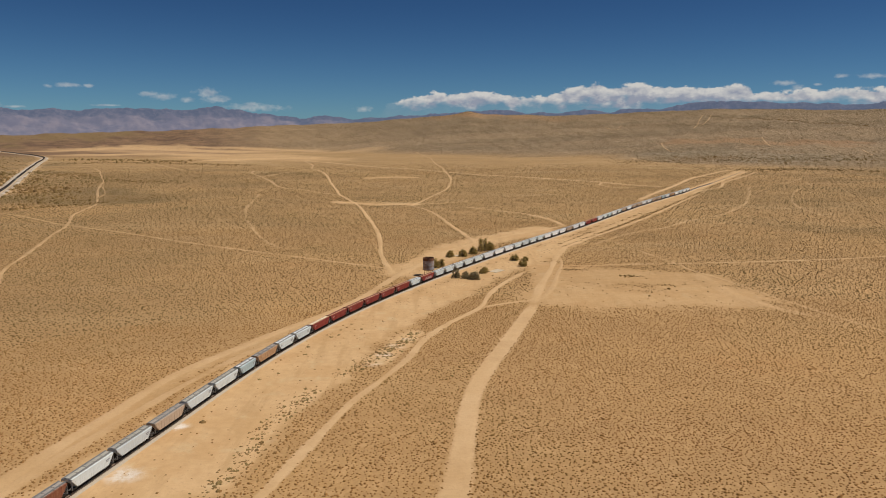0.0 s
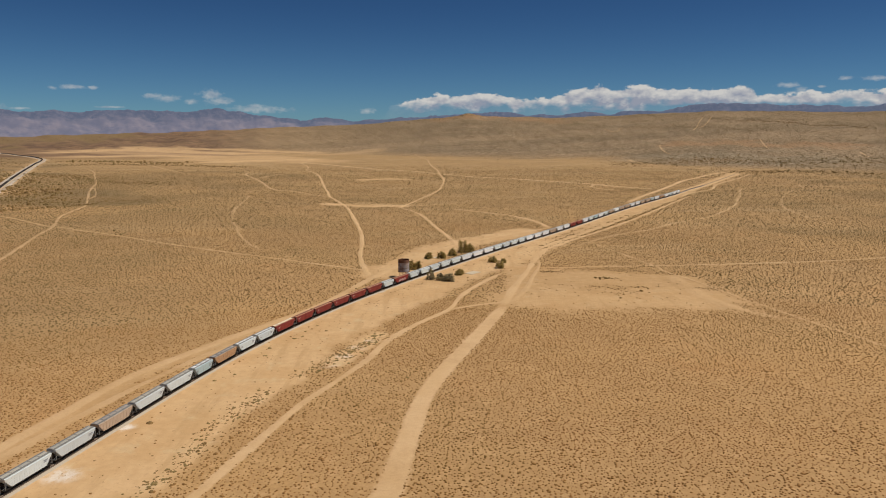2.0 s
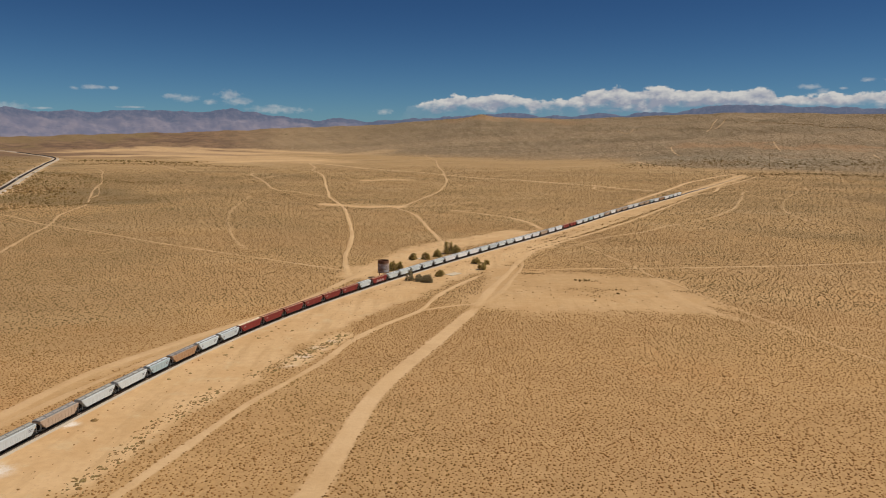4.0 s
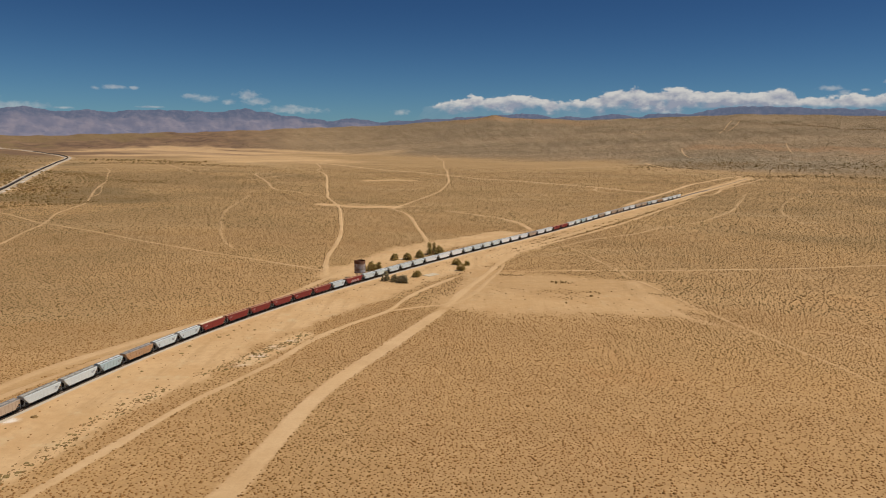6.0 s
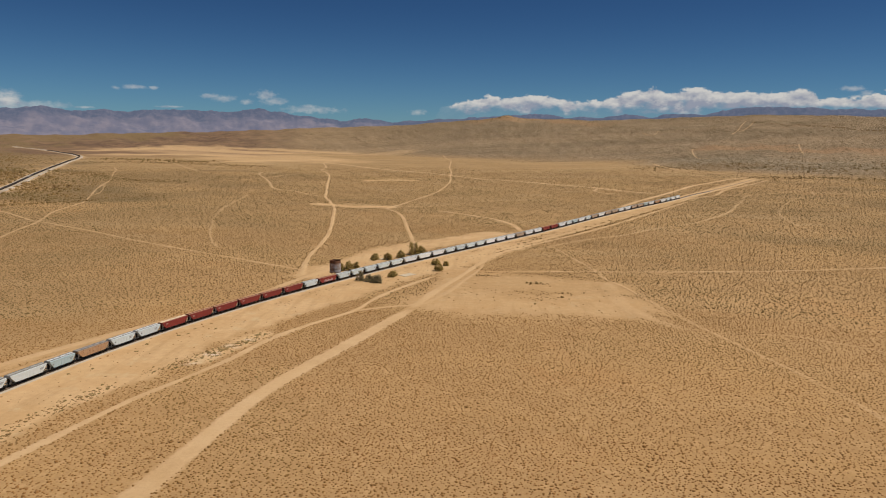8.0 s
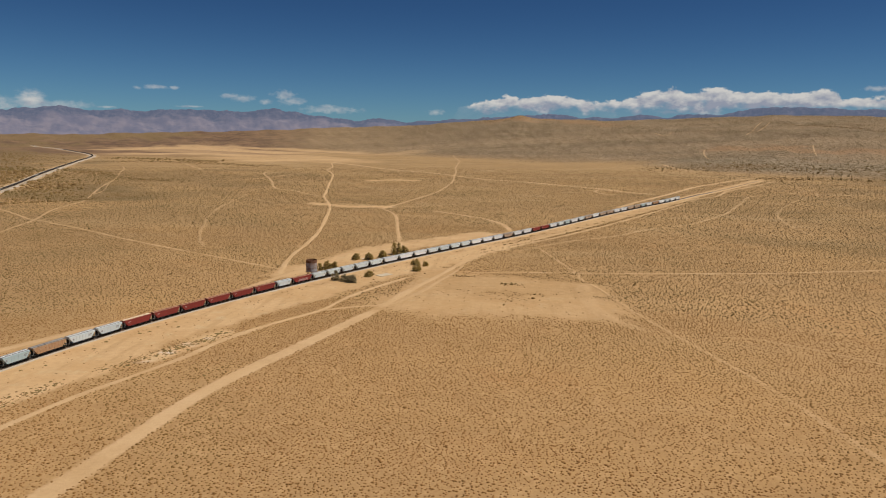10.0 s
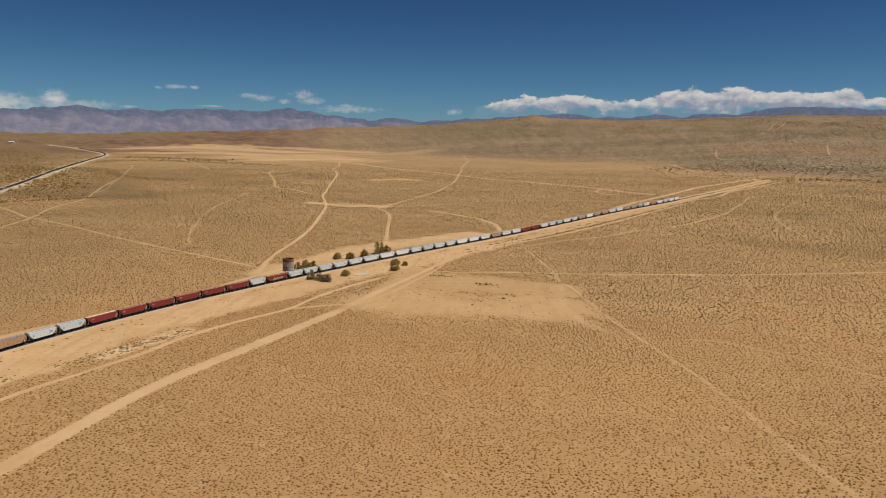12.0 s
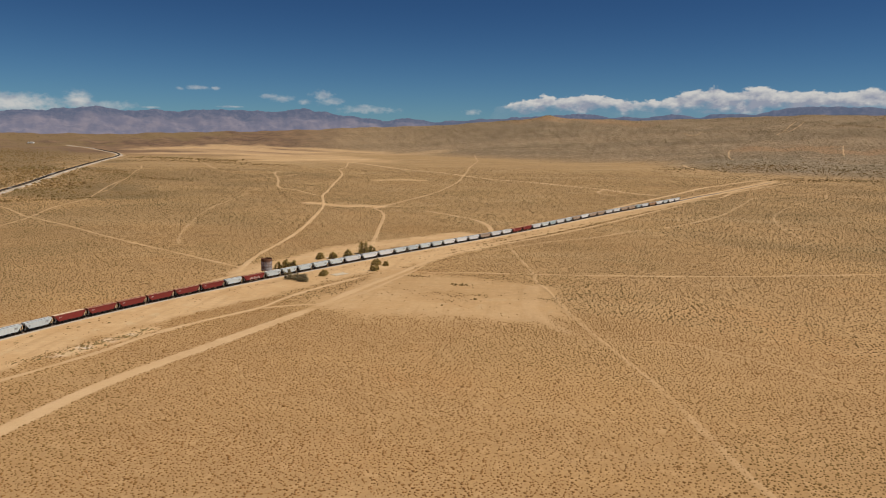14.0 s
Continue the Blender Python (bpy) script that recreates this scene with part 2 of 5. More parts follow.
ROADS.append(("dirt_road", 3.6, 0.65, "pale dirt road beside the far rails", [(352, 1000), (378, 1040), (432, 1100), (470, 1180), (530, 1265), (590, 1355), (618, 1400)]))
ROADS.append(("dirt_track", 4.0, 0.4, "faint link between the far rail roads", [(372, 1010), (385, 1040), (400, 1066), (430, 1090), (475, 1106)]))
ROADS.append(("dry_wash", 4.0, 0.75, "pale sandy dry wash on the far slope", [(1106, 3156), (1200, 3380), (1296, 3629), (1429, 3951)]))
ROADS.append(("dry_wash", 4.0, 0.75, "pale sandy dry wash on the far slope", [(1190, 3330), (1313, 3562), (1460, 3914)]))
ROADS.append(("dry_wash", 4.0, 0.7, "pale sandy dry wash on the far slope", [(813, 3603), (822, 3384), (907, 3657)]))
ROADS.append(("dry_wash", 3.6, 0.7, "pale sandy dry wash on the far slope", [(800, 2600), (770, 2505), (709, 2210), (755, 2170)]))
ROADS.append(("dry_wash", 3.2, 0.7, "pale sandy dry wash on the far slope", [(1160, 2600), (1059, 2327), (1016, 2205)]))
ROADS.append(("dry_wash", 3.2, 0.7, "pale sandy dry wash on the far slope", [(1201, 2042), (1126, 1862)]))
ROADS.append(("dry_wash", 7.0, 0.8, "pale bank of sand at the foot of the far slope", [(551, 2097), (545, 1900), (548, 1780), (607, 1741)]))
ROADS.append(("dry_wash", 7.0, 0.8, "pale bank of sand at the foot of the far slope", [(576, 1653), (618, 1590), (660, 1540)]))
ROADS.append(("dirt_track", 3.2, 0.65, "narrow crooked track on the desert flat", [(-392, 1480), (-386, 1430), (-372, 1390), (-334, 1306), (-294, 1212), (-273, 1154), (-250, 1112), (-217, 1090), (-180, 1045), (-150, 1016)]))
ROADS.append(("dirt_track", 6.0, 0.35, "faint pale track across the far flat", [(-400, 1205), (-352, 1268), (-336, 1317), (-316, 1437), (-297, 1476), (-270, 1490)]))
ROADS.append(("dirt_track", 6.0, 0.4, "faint far track on the pale flat", [(-860, 1955), (-788, 1863), (-684, 1704), (-519, 1435)]))
SAND = []
SAND.append((17, 0.85, [(-83, 169), (-78, 202), (-70, 235), (-60, 273), (-47, 310), (-30, 354), (-8, 402), (21, 456), (48, 507), (81, 565), (116, 630)]))
SAND.append((5, 0.5, [(-123, 155), (-119, 190), (-113, 224), (-106, 260)]))
SAND.append((4, 0.5, [(-106, 262), (-95, 292), (-79, 326), (-60, 366), (-44, 410)]))
SAND.append((6, 1.0, [(-28, 289), (-22, 306), (-17, 323), (-14, 331)]))
SAND.append((10, 0.85, [(-41, 304), (-50, 268), (-60, 225), (-67, 184)]))
SAND.append((20, 0.8, [(-22, 486), (-8, 524), (14, 586), (46, 634), (96, 696)]))
SAND.append((10, 0.55, [(114, 620), (166, 717), (232, 833), (323, 967), (470, 1211), (600, 1431)]))
SAND.append((13, 0.5, [(73, 507), (70, 449), (68, 410)]))
SAND.append((33, 0.58, [(82, 416), (102, 410), (124, 402), (144, 402), (154, 410)]))
SAND.append((27, 0.32, [(92, 474), (118, 470), (145, 464), (166, 458)]))
SAND.append((90, 0.9, [(-1553, 2820), (-1473, 3180), (-1172, 3051), (-786, 2722)]))
SAND.append((130, 0.6, [(-1587, 3129), (-916, 2546), (-538, 2142), (-375, 2077)]))
SAND.append((70, 0.95, [(-604, 1977), (-530, 2122), (-411, 2162)]))
SAND.append((60, 0.75, [(-1486, 3384), (-925, 3203), (-517, 2911)]))
SAND.append((5, 0.95, [(-41, 269), (-48, 254), (-57, 222), (-59, 196)]))
SAND.append((14, 0.6, [(-134, 1304), (-89, 1325), (-57, 1323)]))
SAND.append((120, 0.7, [(-754, 2198), (-555, 2060), (-459, 2181), (-668, 2480)]))
SAND.append((70, 0.4, [(-700, 2560), (-457, 2694), (-284, 3000)]))
SAND.append((120, 0.9, [(-1177, 2402), (-1037, 2546), (-800, 2420)]))
SAND.append((150, 0.9, [(-1572, 3149), (-1363, 3277), (-1090, 3004), (-800, 2800)]))
SAND.append((12, 0.7, [(-137, 928), (-90, 908), (-39, 914)]))
TRACK = [(-116.3, 100), (-107.7, 140), (-99.1, 180), (-90.5, 220), (-81.9, 260), (-71.8, 300), (-59.2, 340), (-43.9, 380), (-26, 420), (-5.9, 460), (15.9, 500), (38.7, 540), (62.2, 580), (85.8, 620), (109.5, 660), (133.1, 700), (181.1, 780), (232.2, 860), (288.4, 940), (347.8, 1020), (399.1, 1100), (446, 1168), (589, 1399)]
FAR_TRACK = [(-534, 790), (-590, 912), (-677, 1103), (-848, 1446), (-1008, 1762), (-1105, 1960), (-1193, 2126), (-1302, 2284), (-1428, 2432), (-1640, 2676), (-1914, 2975), (-2125, 3148)]


def smooth_line(points, step):
    """A curve through the points, resampled at even steps."""
    p = np.array(points, float)
    p = np.vstack([2 * p[0] - p[1], p, 2 * p[-1] - p[-2]])
    out = []
    for k in range(1, len(p) - 2):
        a, b, c, d = p[k - 1:k + 3]
        n = max(4, int(np.hypot(*(c - b)) / 2))
        for u in np.arange(n) / n:
            out.append(0.5 * (2 * b + (c - a) * u + (2 * a - 5 * b + 4 * c - d) * u * u + (3 * b - a - 3 * c + d) * u ** 3))
    out.append(p[-2])
    out = np.array(out)
    s = np.r_[0, np.cumsum(np.hypot(*np.diff(out, axis=0).T))]
    q = np.linspace(0, s[-1], max(2, int(s[-1] / step) + 1))
    return np.c_[np.interp(q, s, out[:, 0]), np.interp(q, s, out[:, 1])]


def line_dist(x, y, pts):
    best = np.full(np.shape(x), 1e9)
    for (ax, ay), (bx, by) in zip(pts[:-1], pts[1:]):
        ux, uy = bx - ax, by - ay
        u = np.clip(((x - ax) * ux + (y - ay) * uy) / (ux * ux + uy * uy + 1e-9), 0, 1)
        best = np.minimum(best, np.hypot(x - ax - u * ux, y - ay - u * uy))
    return best


def wob(x, y, scale):
    """Cheap smooth noise, about -1 to 1."""
    x, y = x / scale, y / scale
    return (np.sin(x * 1.7 + 1.3 * np.sin(y * 1.1 + 0.5)) + np.sin(y * 1.9 + 1.7 * np.sin(x * 0.8 + 2.1)) + np.sin((x + y) * 1.3 + np.sin(x - y * 1.4))) / 3


RAIL_LINE = smooth_line(TRACK, 4.0)
FAR_LINE = smooth_line(FAR_TRACK, 12.0)


def sand_at(x, y, bare=False):
    """How far the soil is pale sand; bare: how far it is clear of scrub."""
    m = np.zeros(np.shape(x))
    for w, strength, pts in SAND:
        d = line_dist(x, y, pts) + wob(x, y, 9.0) * min(w * 0.14, 3.5) + wob(x, y, 33.0) * w * (0.2 if w < 30 else 0.38) + wob(x, y, 4.1) * min(w * 0.1, 2.5)
        m = np.maximum(m, (1 - sstep(w * (0.55 if w < 30 else 0.3), w * (1.2 if w < 30 else 1.4), d)) * (1.0 if bare and strength != 0.15 else strength))
    m = np.maximum(m, 0.85 * (1 - sstep(7.0, 12.0, line_dist(x, y, RAIL_LINE[::3]) + 2 * wob(x, y, 7.0))))
    d = line_dist(x, y, FAR_LINE[::3])
    return np.maximum(m, 0.8 * (1 - sstep(9.0, 20.0, d + 4 * wob(x, y, 20.0))))


# ---- materials ----
def mat(name):
    m = bpy.data.materials.new(name)
    m.use_nodes = True
    t = m.node_tree
    return m, t, t.nodes["Principled BSDF"]


def bump(t, bsdf, height, strength, distance):
    n = t.nodes.new("ShaderNodeBump")
    n.inputs["Strength"].default_value, n.inputs["Distance"].default_value = strength, distance
    put(t, n.inputs["Height"], height)
    t.links.new(n.outputs[0], bsdf.inputs["Normal"])


def where(t):
    return t.nodes.new("ShaderNodeTexCoord").outputs["Object"]


def attr(t, name):
    n = t.nodes.new("ShaderNodeAttribute")
    n.attribute_name = name
    return n.outputs["Fac"]


SOIL = (0.468, 0.277, 0.114)
SAND_PALE = (0.66, 0.432, 0.228)


def ground_material():
    m, t, b = mat("desert_soil")
    p = where(t)
    big, mid, small = noi(t, p, 0.006, 4.0), noi(t, p, 0.05, 4.0), noi(t, p, 0.7, 6.0, 0.7)
    c = mixc(t, mapr(t, big, 0.35, 0.65), SOIL, (0.41, 0.245, 0.108))
    c = mixc(t, mapr(t, noi(t, p, 0.0022, 4.0, 0.6), 0.42, 0.62, 0.0, 0.6), c, (0.38, 0.225, 0.097))
    mp = t.nodes.new("ShaderNodeMapping")
    mp.inputs["Scale"].default_value = (0.25, 1.0, 1.0)
    mp.inputs["Rotation"].default_value = (0.0, 0.0, radians(-14))
    put(t, mp.inputs[0], p)
    bands = noi(t, mp.outputs[0], 0.008, 5.0, 0.62)
    c = mixc(t, mapr(t, bands, 0.40, 0.52, 0.4, 0.0), c, (0.36, 0.208, 0.088))
    c = mixc(t, mapr(t, bands, 0.55, 0.68, 0.0, 0.75), c, (0.52, 0.325, 0.150))
    c = mixc(t, mapr(t, noi(t, p, 0.011, 3.0), 0.55, 0.70, 0.0, 0.5), c, (0.46, 0.235, 0.088))
    c = mixc(t, mapr(t, mid, 0.4, 0.7, 0.0, 0.6), c, (0.47, 0.285, 0.125))
    c = mixc(t, mapr(t, small, 0.40, 0.62, 0.0, 0.6), c, (0.355, 0.206, 0.090))
    patch = noi(t, p, 0.19, 5.0, 0.68)
    c = mixc(t, mapr(t, patch, 0.50, 0.66, 0.0, 0.55), c, (0.54, 0.335, 0.158))
    c = mixc(t, mapr(t, patch, 0.34, 0.46, 0.4, 0.0), c, (0.375, 0.212, 0.090))
    # long thin drifts and darker strips over the farther flat
    md = t.nodes.new("ShaderNodeMapping")
    md.inputs["Scale"].default_value = (0.3, 1.0, 1.0)
    md.inputs["Rotation"].default_value = (0.0, 0.0, radians(-9))
    put(t, md.inputs[0], p)
    drift = noi(t, md.outputs[0], 0.022, 6.0, 0.7)
    far = mth(t, "MULTIPLY_ADD", attr(t, "scrub"), 0.6, 0.1, clamp=True)
    c = mixc(t, mth(t, "MULTIPLY", mapr(t, drift, 0.52, 0.62), far), c, (0.52, 0.35, 0.185))
    c = mixc(t, mth(t, "MULTIPLY", mapr(t, drift, 0.48, 0.38), far), c, (0.27, 0.165, 0.080))
    c = mixc(t, mth(t, "MULTIPLY", attr(t, "scrub"), 0.4), c, (0.345, 0.232, 0.110))
    # far scrub too small to stand singly: dark dots over the soil
    v = t.nodes.new("ShaderNodeTexVoronoi")
    put(t, v.inputs["Vector"], p)
    v.inputs["Scale"].default_value = 0.16
    dots = mapr(t, v.outputs["Distance"], 0.42, 0.2)
    dots = mth(t, "MULTIPLY", dots, attr(t, "scrub"))
    c = mixc(t, mth(t, "MULTIPLY", dots, 0.72), c, (0.12, 0.080, 0.040))
    # the far rising slope: brown gravel, paler between the bushes
    v2 = t.nodes.new("ShaderNodeTexVoronoi")
    put(t, v2.inputs["Vector"], p)
    v2.inputs["Scale"].default_value = 0.085
    slope = mixc(t, mapr(t, noi(t, mp.outputs[0], 0.004, 5.0, 0.65), 0.40, 0.62), (0.175, 0.118, 0.064), (0.275, 0.186, 0.104))
    slope = mixc(t, mapr(t, noi(t, p, 0.09, 3.0, 0.7), 0.47, 0.58, 0.0, 0.75), slope, (0.40, 0.295, 0.19))
    slope = mixc(t, mapr(t, v2.outputs["Distance"], 0.48, 0.22, 0.0, 0.6), slope, (0.115, 0.078, 0.040))
    slope = mixc(t, mth(t, "MULTIPLY", attr(t, "ochre"), 0.6), slope, (0.36, 0.200, 0.098))
    grey = mixc(t, mapr(t, noi(t, p, 0.06, 5.0, 0.7), 0.46, 0.62), (0.165, 0.128, 0.078), (0.40, 0.315, 0.22))
    slope = mixc(t, mth(t, "MULTIPLY", attr(t, "gravel"), 0.6), slope, grey)
    c = mixc(t, attr(t, "bajada"), c, slope)
    c = mixc(t, mth(t, "MULTIPLY", attr(t, "russet"), mapr(t, bands, 0.35, 0.6, 0.75, 1.0)), c, mixc(t, mapr(t, noi(t, p, 0.012, 6.0, 0.7), 0.42, 0.6), (0.135, 0.082, 0.052), (0.245, 0.145, 0.082)))
    c = mixc(t, mth(t, "MULTIPLY", attr(t, "loam"), mapr(t, bands, 0.35, 0.6, 0.6, 1.0)), c, (0.215, 0.142, 0.068))
    s = mth(t, "MULTIPLY", attr(t, "sand"), mapr(t, noi(t, p, 0.35, 5.0, 0.65), 0.2, 0.62, 0.55, 1.0), clamp=True)
    sc = mixc(t, mapr(t, mid, 0.35, 0.7), SAND_PALE, (0.61, 0.392, 0.197))
    ms = t.nodes.new("ShaderNodeMapping")
    ms.inputs["Rotation"].default_value = (0.0, 0.0, radians(25))
    ms.inputs["Scale"].default_value = (1.0, 0.12, 1.0)
    put(t, ms.inputs[0], p)
    sc = mixc(t, mapr(t, noi(t, ms.outputs[0], 0.16, 5.0, 0.65), 0.48, 0.66, 0.0, 0.6), sc, (0.47, 0.295, 0.14))
    sc = mixc(t, mapr(t, noi(t, p, 0.03, 5.0, 0.65), 0.44, 0.62, 0.0, 0.7), sc, (0.56, 0.342, 0.160))
    sc = mixc(t, mapr(t, noi(t, p, 0.085, 5.0, 0.7), 0.54, 0.68, 0.0, 0.7), sc, (0.62, 0.45, 0.26))
    sc = mixc(t, mapr(t, small, 0.5, 0.72, 0.0, 0.5), sc, (0.40, 0.245, 0.115))
    c = mixc(t, s, c, sc)
    salt = mapr(t, mth(t, "MULTIPLY", attr(t, "salt"), mapr(t, noi(t, p, 0.22, 6.0, 0.72), 0.3, 0.65, 0.3, 1.6)), 0.1, 1.0)
    c = mixc(t, salt, c, (0.72, 0.64, 0.55))
    # bare wheel tracks and graded roads
    road = mixc(t, mapr(t, mid, 0.35, 0.7), (0.60, 0.395, 0.212), (0.56, 0.358, 0.180))
    road = mixc(t, mapr(t, small, 0.45, 0.75, 0.0, 0.4), road, (0.44, 0.275, 0.132))
    e = mth(t, "ADD", attr(t, "cover"), mth(t, "MULTIPLY_ADD", noi(t, p, 0.5, 6.0, 0.7), 0.9, -0.45))
    worn = mapr(t, noi(t, p, 0.03, 4.0, 0.65), 0.36, 0.60, -0.28, 0.12)
    worn = mth(t, "ADD", attr(t, "trace"), mth(t, "MULTIPLY", worn, mapr(t, attr(t, "trace"), 0.0, 0.5, 0.0, 1.0)), clamp=True)
    c = mixc(t, mth(t, "MULTIPLY", mapr(t, e, 0.18, 0.72), worn), c, road)
    put(t, b.inputs["Base Color"], c)
    b.inputs["Roughness"].default_value = 0.95
    b.inputs["Specular IOR Level"].default_value = 0.15
    bump(t, b, mth(t, "ADD", small, mth(t, "MULTIPLY", mid, 2.0)), 0.5, 0.25)
    return m


def plain_material(name, colour, second, scale, rough=0.8, metal=0.0, third=None, amount=0.5, per_object=0.0, relief=0.0):
    m, t, b = mat(name)
    p = where(t)
    n1, n2 = noi(t, p, scale, 5.0, 0.62), noi(t, p, scale * 6.0, 4.0, 0.6)
    c = mixc(t, mapr(t, n1, 0.35, 0.68, 0.0, amount), colour, second)
    c = mixc(t, mapr(t, n2, 0.5, 0.75, 0.0, amount * 0.7), c, third or second)
    if per_object:
        info = t.nodes.new("ShaderNodeObjectInfo").outputs["Random"]
        c = mixc(t, 1.0, c, mixc(t, info, (1 - per_object,) * 3, (1 + per_object * 0.4,) * 3), "MULTIPLY")
    put(t, b.inputs["Base Color"], c)
    b.inputs["Roughness"].default_value, b.inputs["Metallic"].default_value = rough, metal
    b.inputs["Specular IOR Level"].default_value = 0.2
    if relief:
        bump(t, b, n2, 0.6, relief)
    return m


def paint_material(name, colour, grime, rust=0.25, rough=0.55):
    """Weathered car paint: dust in streaks that run down, with rust spots."""
    m, t, b = mat(name)
    p = where(t)
    mp = t.nodes.new("ShaderNodeMapping")
    mp.inputs["Scale"].default_value = (1.0, 1.0, 0.16)
    put(t, mp.inputs[0], p)
    streak, blot = noi(t, mp.outputs[0], 2.2, 5.0, 0.65), noi(t, p, 0.8, 5.0, 0.65)
    info = t.nodes.new("ShaderNodeObjectInfo").outputs["Random"]
    c = mixc(t, mapr(t, streak, 0.42, 0.75, 0.0, 0.55), colour, grime)
    c = mixc(t, mapr(t, mth(t, "ADD", blot, mth(t, "MULTIPLY_ADD", info, 0.12, -0.06)), 0.72 - 0.3 * rust, 0.86 - 0.3 * rust, 0.0, 0.8), c, (0.16, 0.065, 0.03))
    c = mixc(t, 1.0, c, mixc(t, info, (0.86, 0.86, 0.86), (1.04, 1.03, 1.0)), "MULTIPLY")
    put(t, b.inputs["Base Color"], c)
    b.inputs["Roughness"].default_value = rough
    bump(t, b, blot, 0.3, 0.02)
    return m


def leaf_material(name, dark, light):
    m, t, b = mat(name)
    g = t.nodes.new("ShaderNodeNewGeometry").outputs["Random Per Island"]
    c = mixc(t, g, dark, light)
    c = mixc(t, mapr(t, noi(t, where(t), 0.02, 3.0), 0.35, 0.65, 0.0, 0.6), c, mixc(t, g, light, dark))
    c = mixc(t, mapr(t, noi(t, where(t), 0.007, 4.0, 0.6), 0.45, 0.62, 0.0, 0.7), c, (dark[0] * 1.0, dark[1] * 1.18, dark[2] * 1.1))
    put(t, b.inputs["Base Color"], c)
    b.inputs["Roughness"].default_value = 0.9
    b.inputs["Specular IOR Level"].default_value = 0.2
    return m


M_GROUND = ground_material()
M_SHRUB = leaf_material("dry_shrub", (0.215, 0.104, 0.032), (0.37, 0.182, 0.06))
M_MID = leaf_material("dry_flat_shrub", (0.19, 0.096, 0.031), (0.33, 0.170, 0.058))
M_FLAT = leaf_material("middle_flat_shrub", (0.145, 0.082, 0.030), (0.265, 0.150, 0.056))
M_DRY = leaf_material("dry_scrub", (0.125, 0.076, 0.029), (0.235, 0.146, 0.055))
M_TREE = leaf_material("tamarisk_leaves", (0.27, 0.185, 0.055), (0.52, 0.375, 0.13))
M_TREE_GREY = leaf_material("grey_tamarisk_leaves", (0.20, 0.150, 0.075), (0.42, 0.335, 0.190))
M_BARK = plain_material("bark", (0.16, 0.11, 0.07), (0.09, 0.06, 0.04), 3.0)
M_BALLAST = plain_material("ballast", (0.47, 0.39, 0.30), (0.38, 0.30, 0.215), 1.5, 0.95, relief=0.05)
M_SPOIL = plain_material("pale_gravel_spoil", (0.58, 0.51, 0.43), (0.34, 0.25, 0.16), 0.06, 0.95, third=(0.33, 0.24, 0.155), amount=1.0)
M_OILY_SHADE = plain_material("oily_shade_ballast", (0.07, 0.058, 0.046), (0.12, 0.096, 0.072), 1.5, 0.9, relief=0.05)
M_TIE = plain_material("old_timber", (0.13, 0.09, 0.065), (0.07, 0.05, 0.04), 2.0, 0.9)
M_RAIL = plain_material("rail_steel", (0.24, 0.155, 0.10), (0.30, 0.24, 0.19), 1.0, 0.65, 0.2)
M_BED = plain_material("sand_covered_bed", (0.50, 0.335, 0.175), (0.42, 0.285, 0.155), 0.4, 0.95, relief=0.05)
M_UNDER = plain_material("underframe_black", (0.016, 0.014, 0.012), (0.034, 0.026, 0.020), 2.0, 0.8)
M_END = plain_material("dull_grey_steel", (0.25, 0.245, 0.235), (0.14, 0.12, 0.10), 2.0, 0.7)
M_WHEEL = plain_material("wheel_steel", (0.035, 0.027, 0.021), (0.07, 0.048, 0.032), 3.0, 0.6, 0.5)
M_GALV = plain_material("galvanised_grating", (0.24, 0.235, 0.225), (0.15, 0.14, 0.13), 2.0, 0.7, 0.3)
M_TANK = plain_material("rusty_tank_steel", (0.47, 0.435, 0.42), (0.27, 0.165, 0.12), 0.32, 0.75, 0.1, (0.60, 0.57, 0.55), 0.95, relief=0.02)
M_HOOP = plain_material("brown_steel_hoop", (0.27, 0.20, 0.165), (0.18, 0.10, 0.065), 0.8, 0.8)
M_RUST = plain_material("rust", (0.20, 0.095, 0.055), (0.11, 0.055, 0.035), 1.2, 0.9)
M_SLAB = plain_material("old_concrete", (0.56, 0.46, 0.33), (0.47, 0.37, 0.25), 0.6, 0.9, relief=0.03)


# ---- mesh helpers ----
def box(bm, x0, x1, y0, y1, z0, z1):
    v = [bm.verts.new((x, y, z)) for x in (x0, x1) for y in (y0, y1) for z in (z0, z1)]
    for f in ((0, 1, 3, 2), (4, 6, 7, 5), (0, 4, 5, 1), (2, 3, 7, 6), (0, 2, 6, 4), (1, 5, 7, 3)):
        bm.faces.new([v[k] for k in f])


def rod(bm, a, b, r0, r1=None, sides=6):
    a, b = Vector(a), Vector(b)
    m = (b - a).to_track_quat("Z", "Y").to_matrix()
    rings = [[bm.verts.new(p + m @ Vector((r * math.cos(2 * math.pi * k / sides), r * math.sin(2 * math.pi * k / sides), 0))) for k in range(sides)]
             for p, r in ((a, r0), (b, r1 or r0))]
    for k in range(sides):
        bm.faces.new((rings[0][k], rings[0][(k + 1) % sides], rings[1][(k + 1) % sides], rings[1][k]))
    bm.faces.new(rings[0][::-1])
    bm.faces.new(rings[1])


def loft(bm, rings, caps=True):
    vs = [[bm.verts.new(p) for p in r] for r in rings]
    n = len(vs[0])
    for a, b in zip(vs[:-1], vs[1:]):
        for k in range(n):
            bm.faces.new((a[k], a[(k + 1) % n], b[(k + 1) % n], b[k]))
    if caps:
        bm.faces.new(vs[0][::-1])
        bm.faces.new(vs[-1])


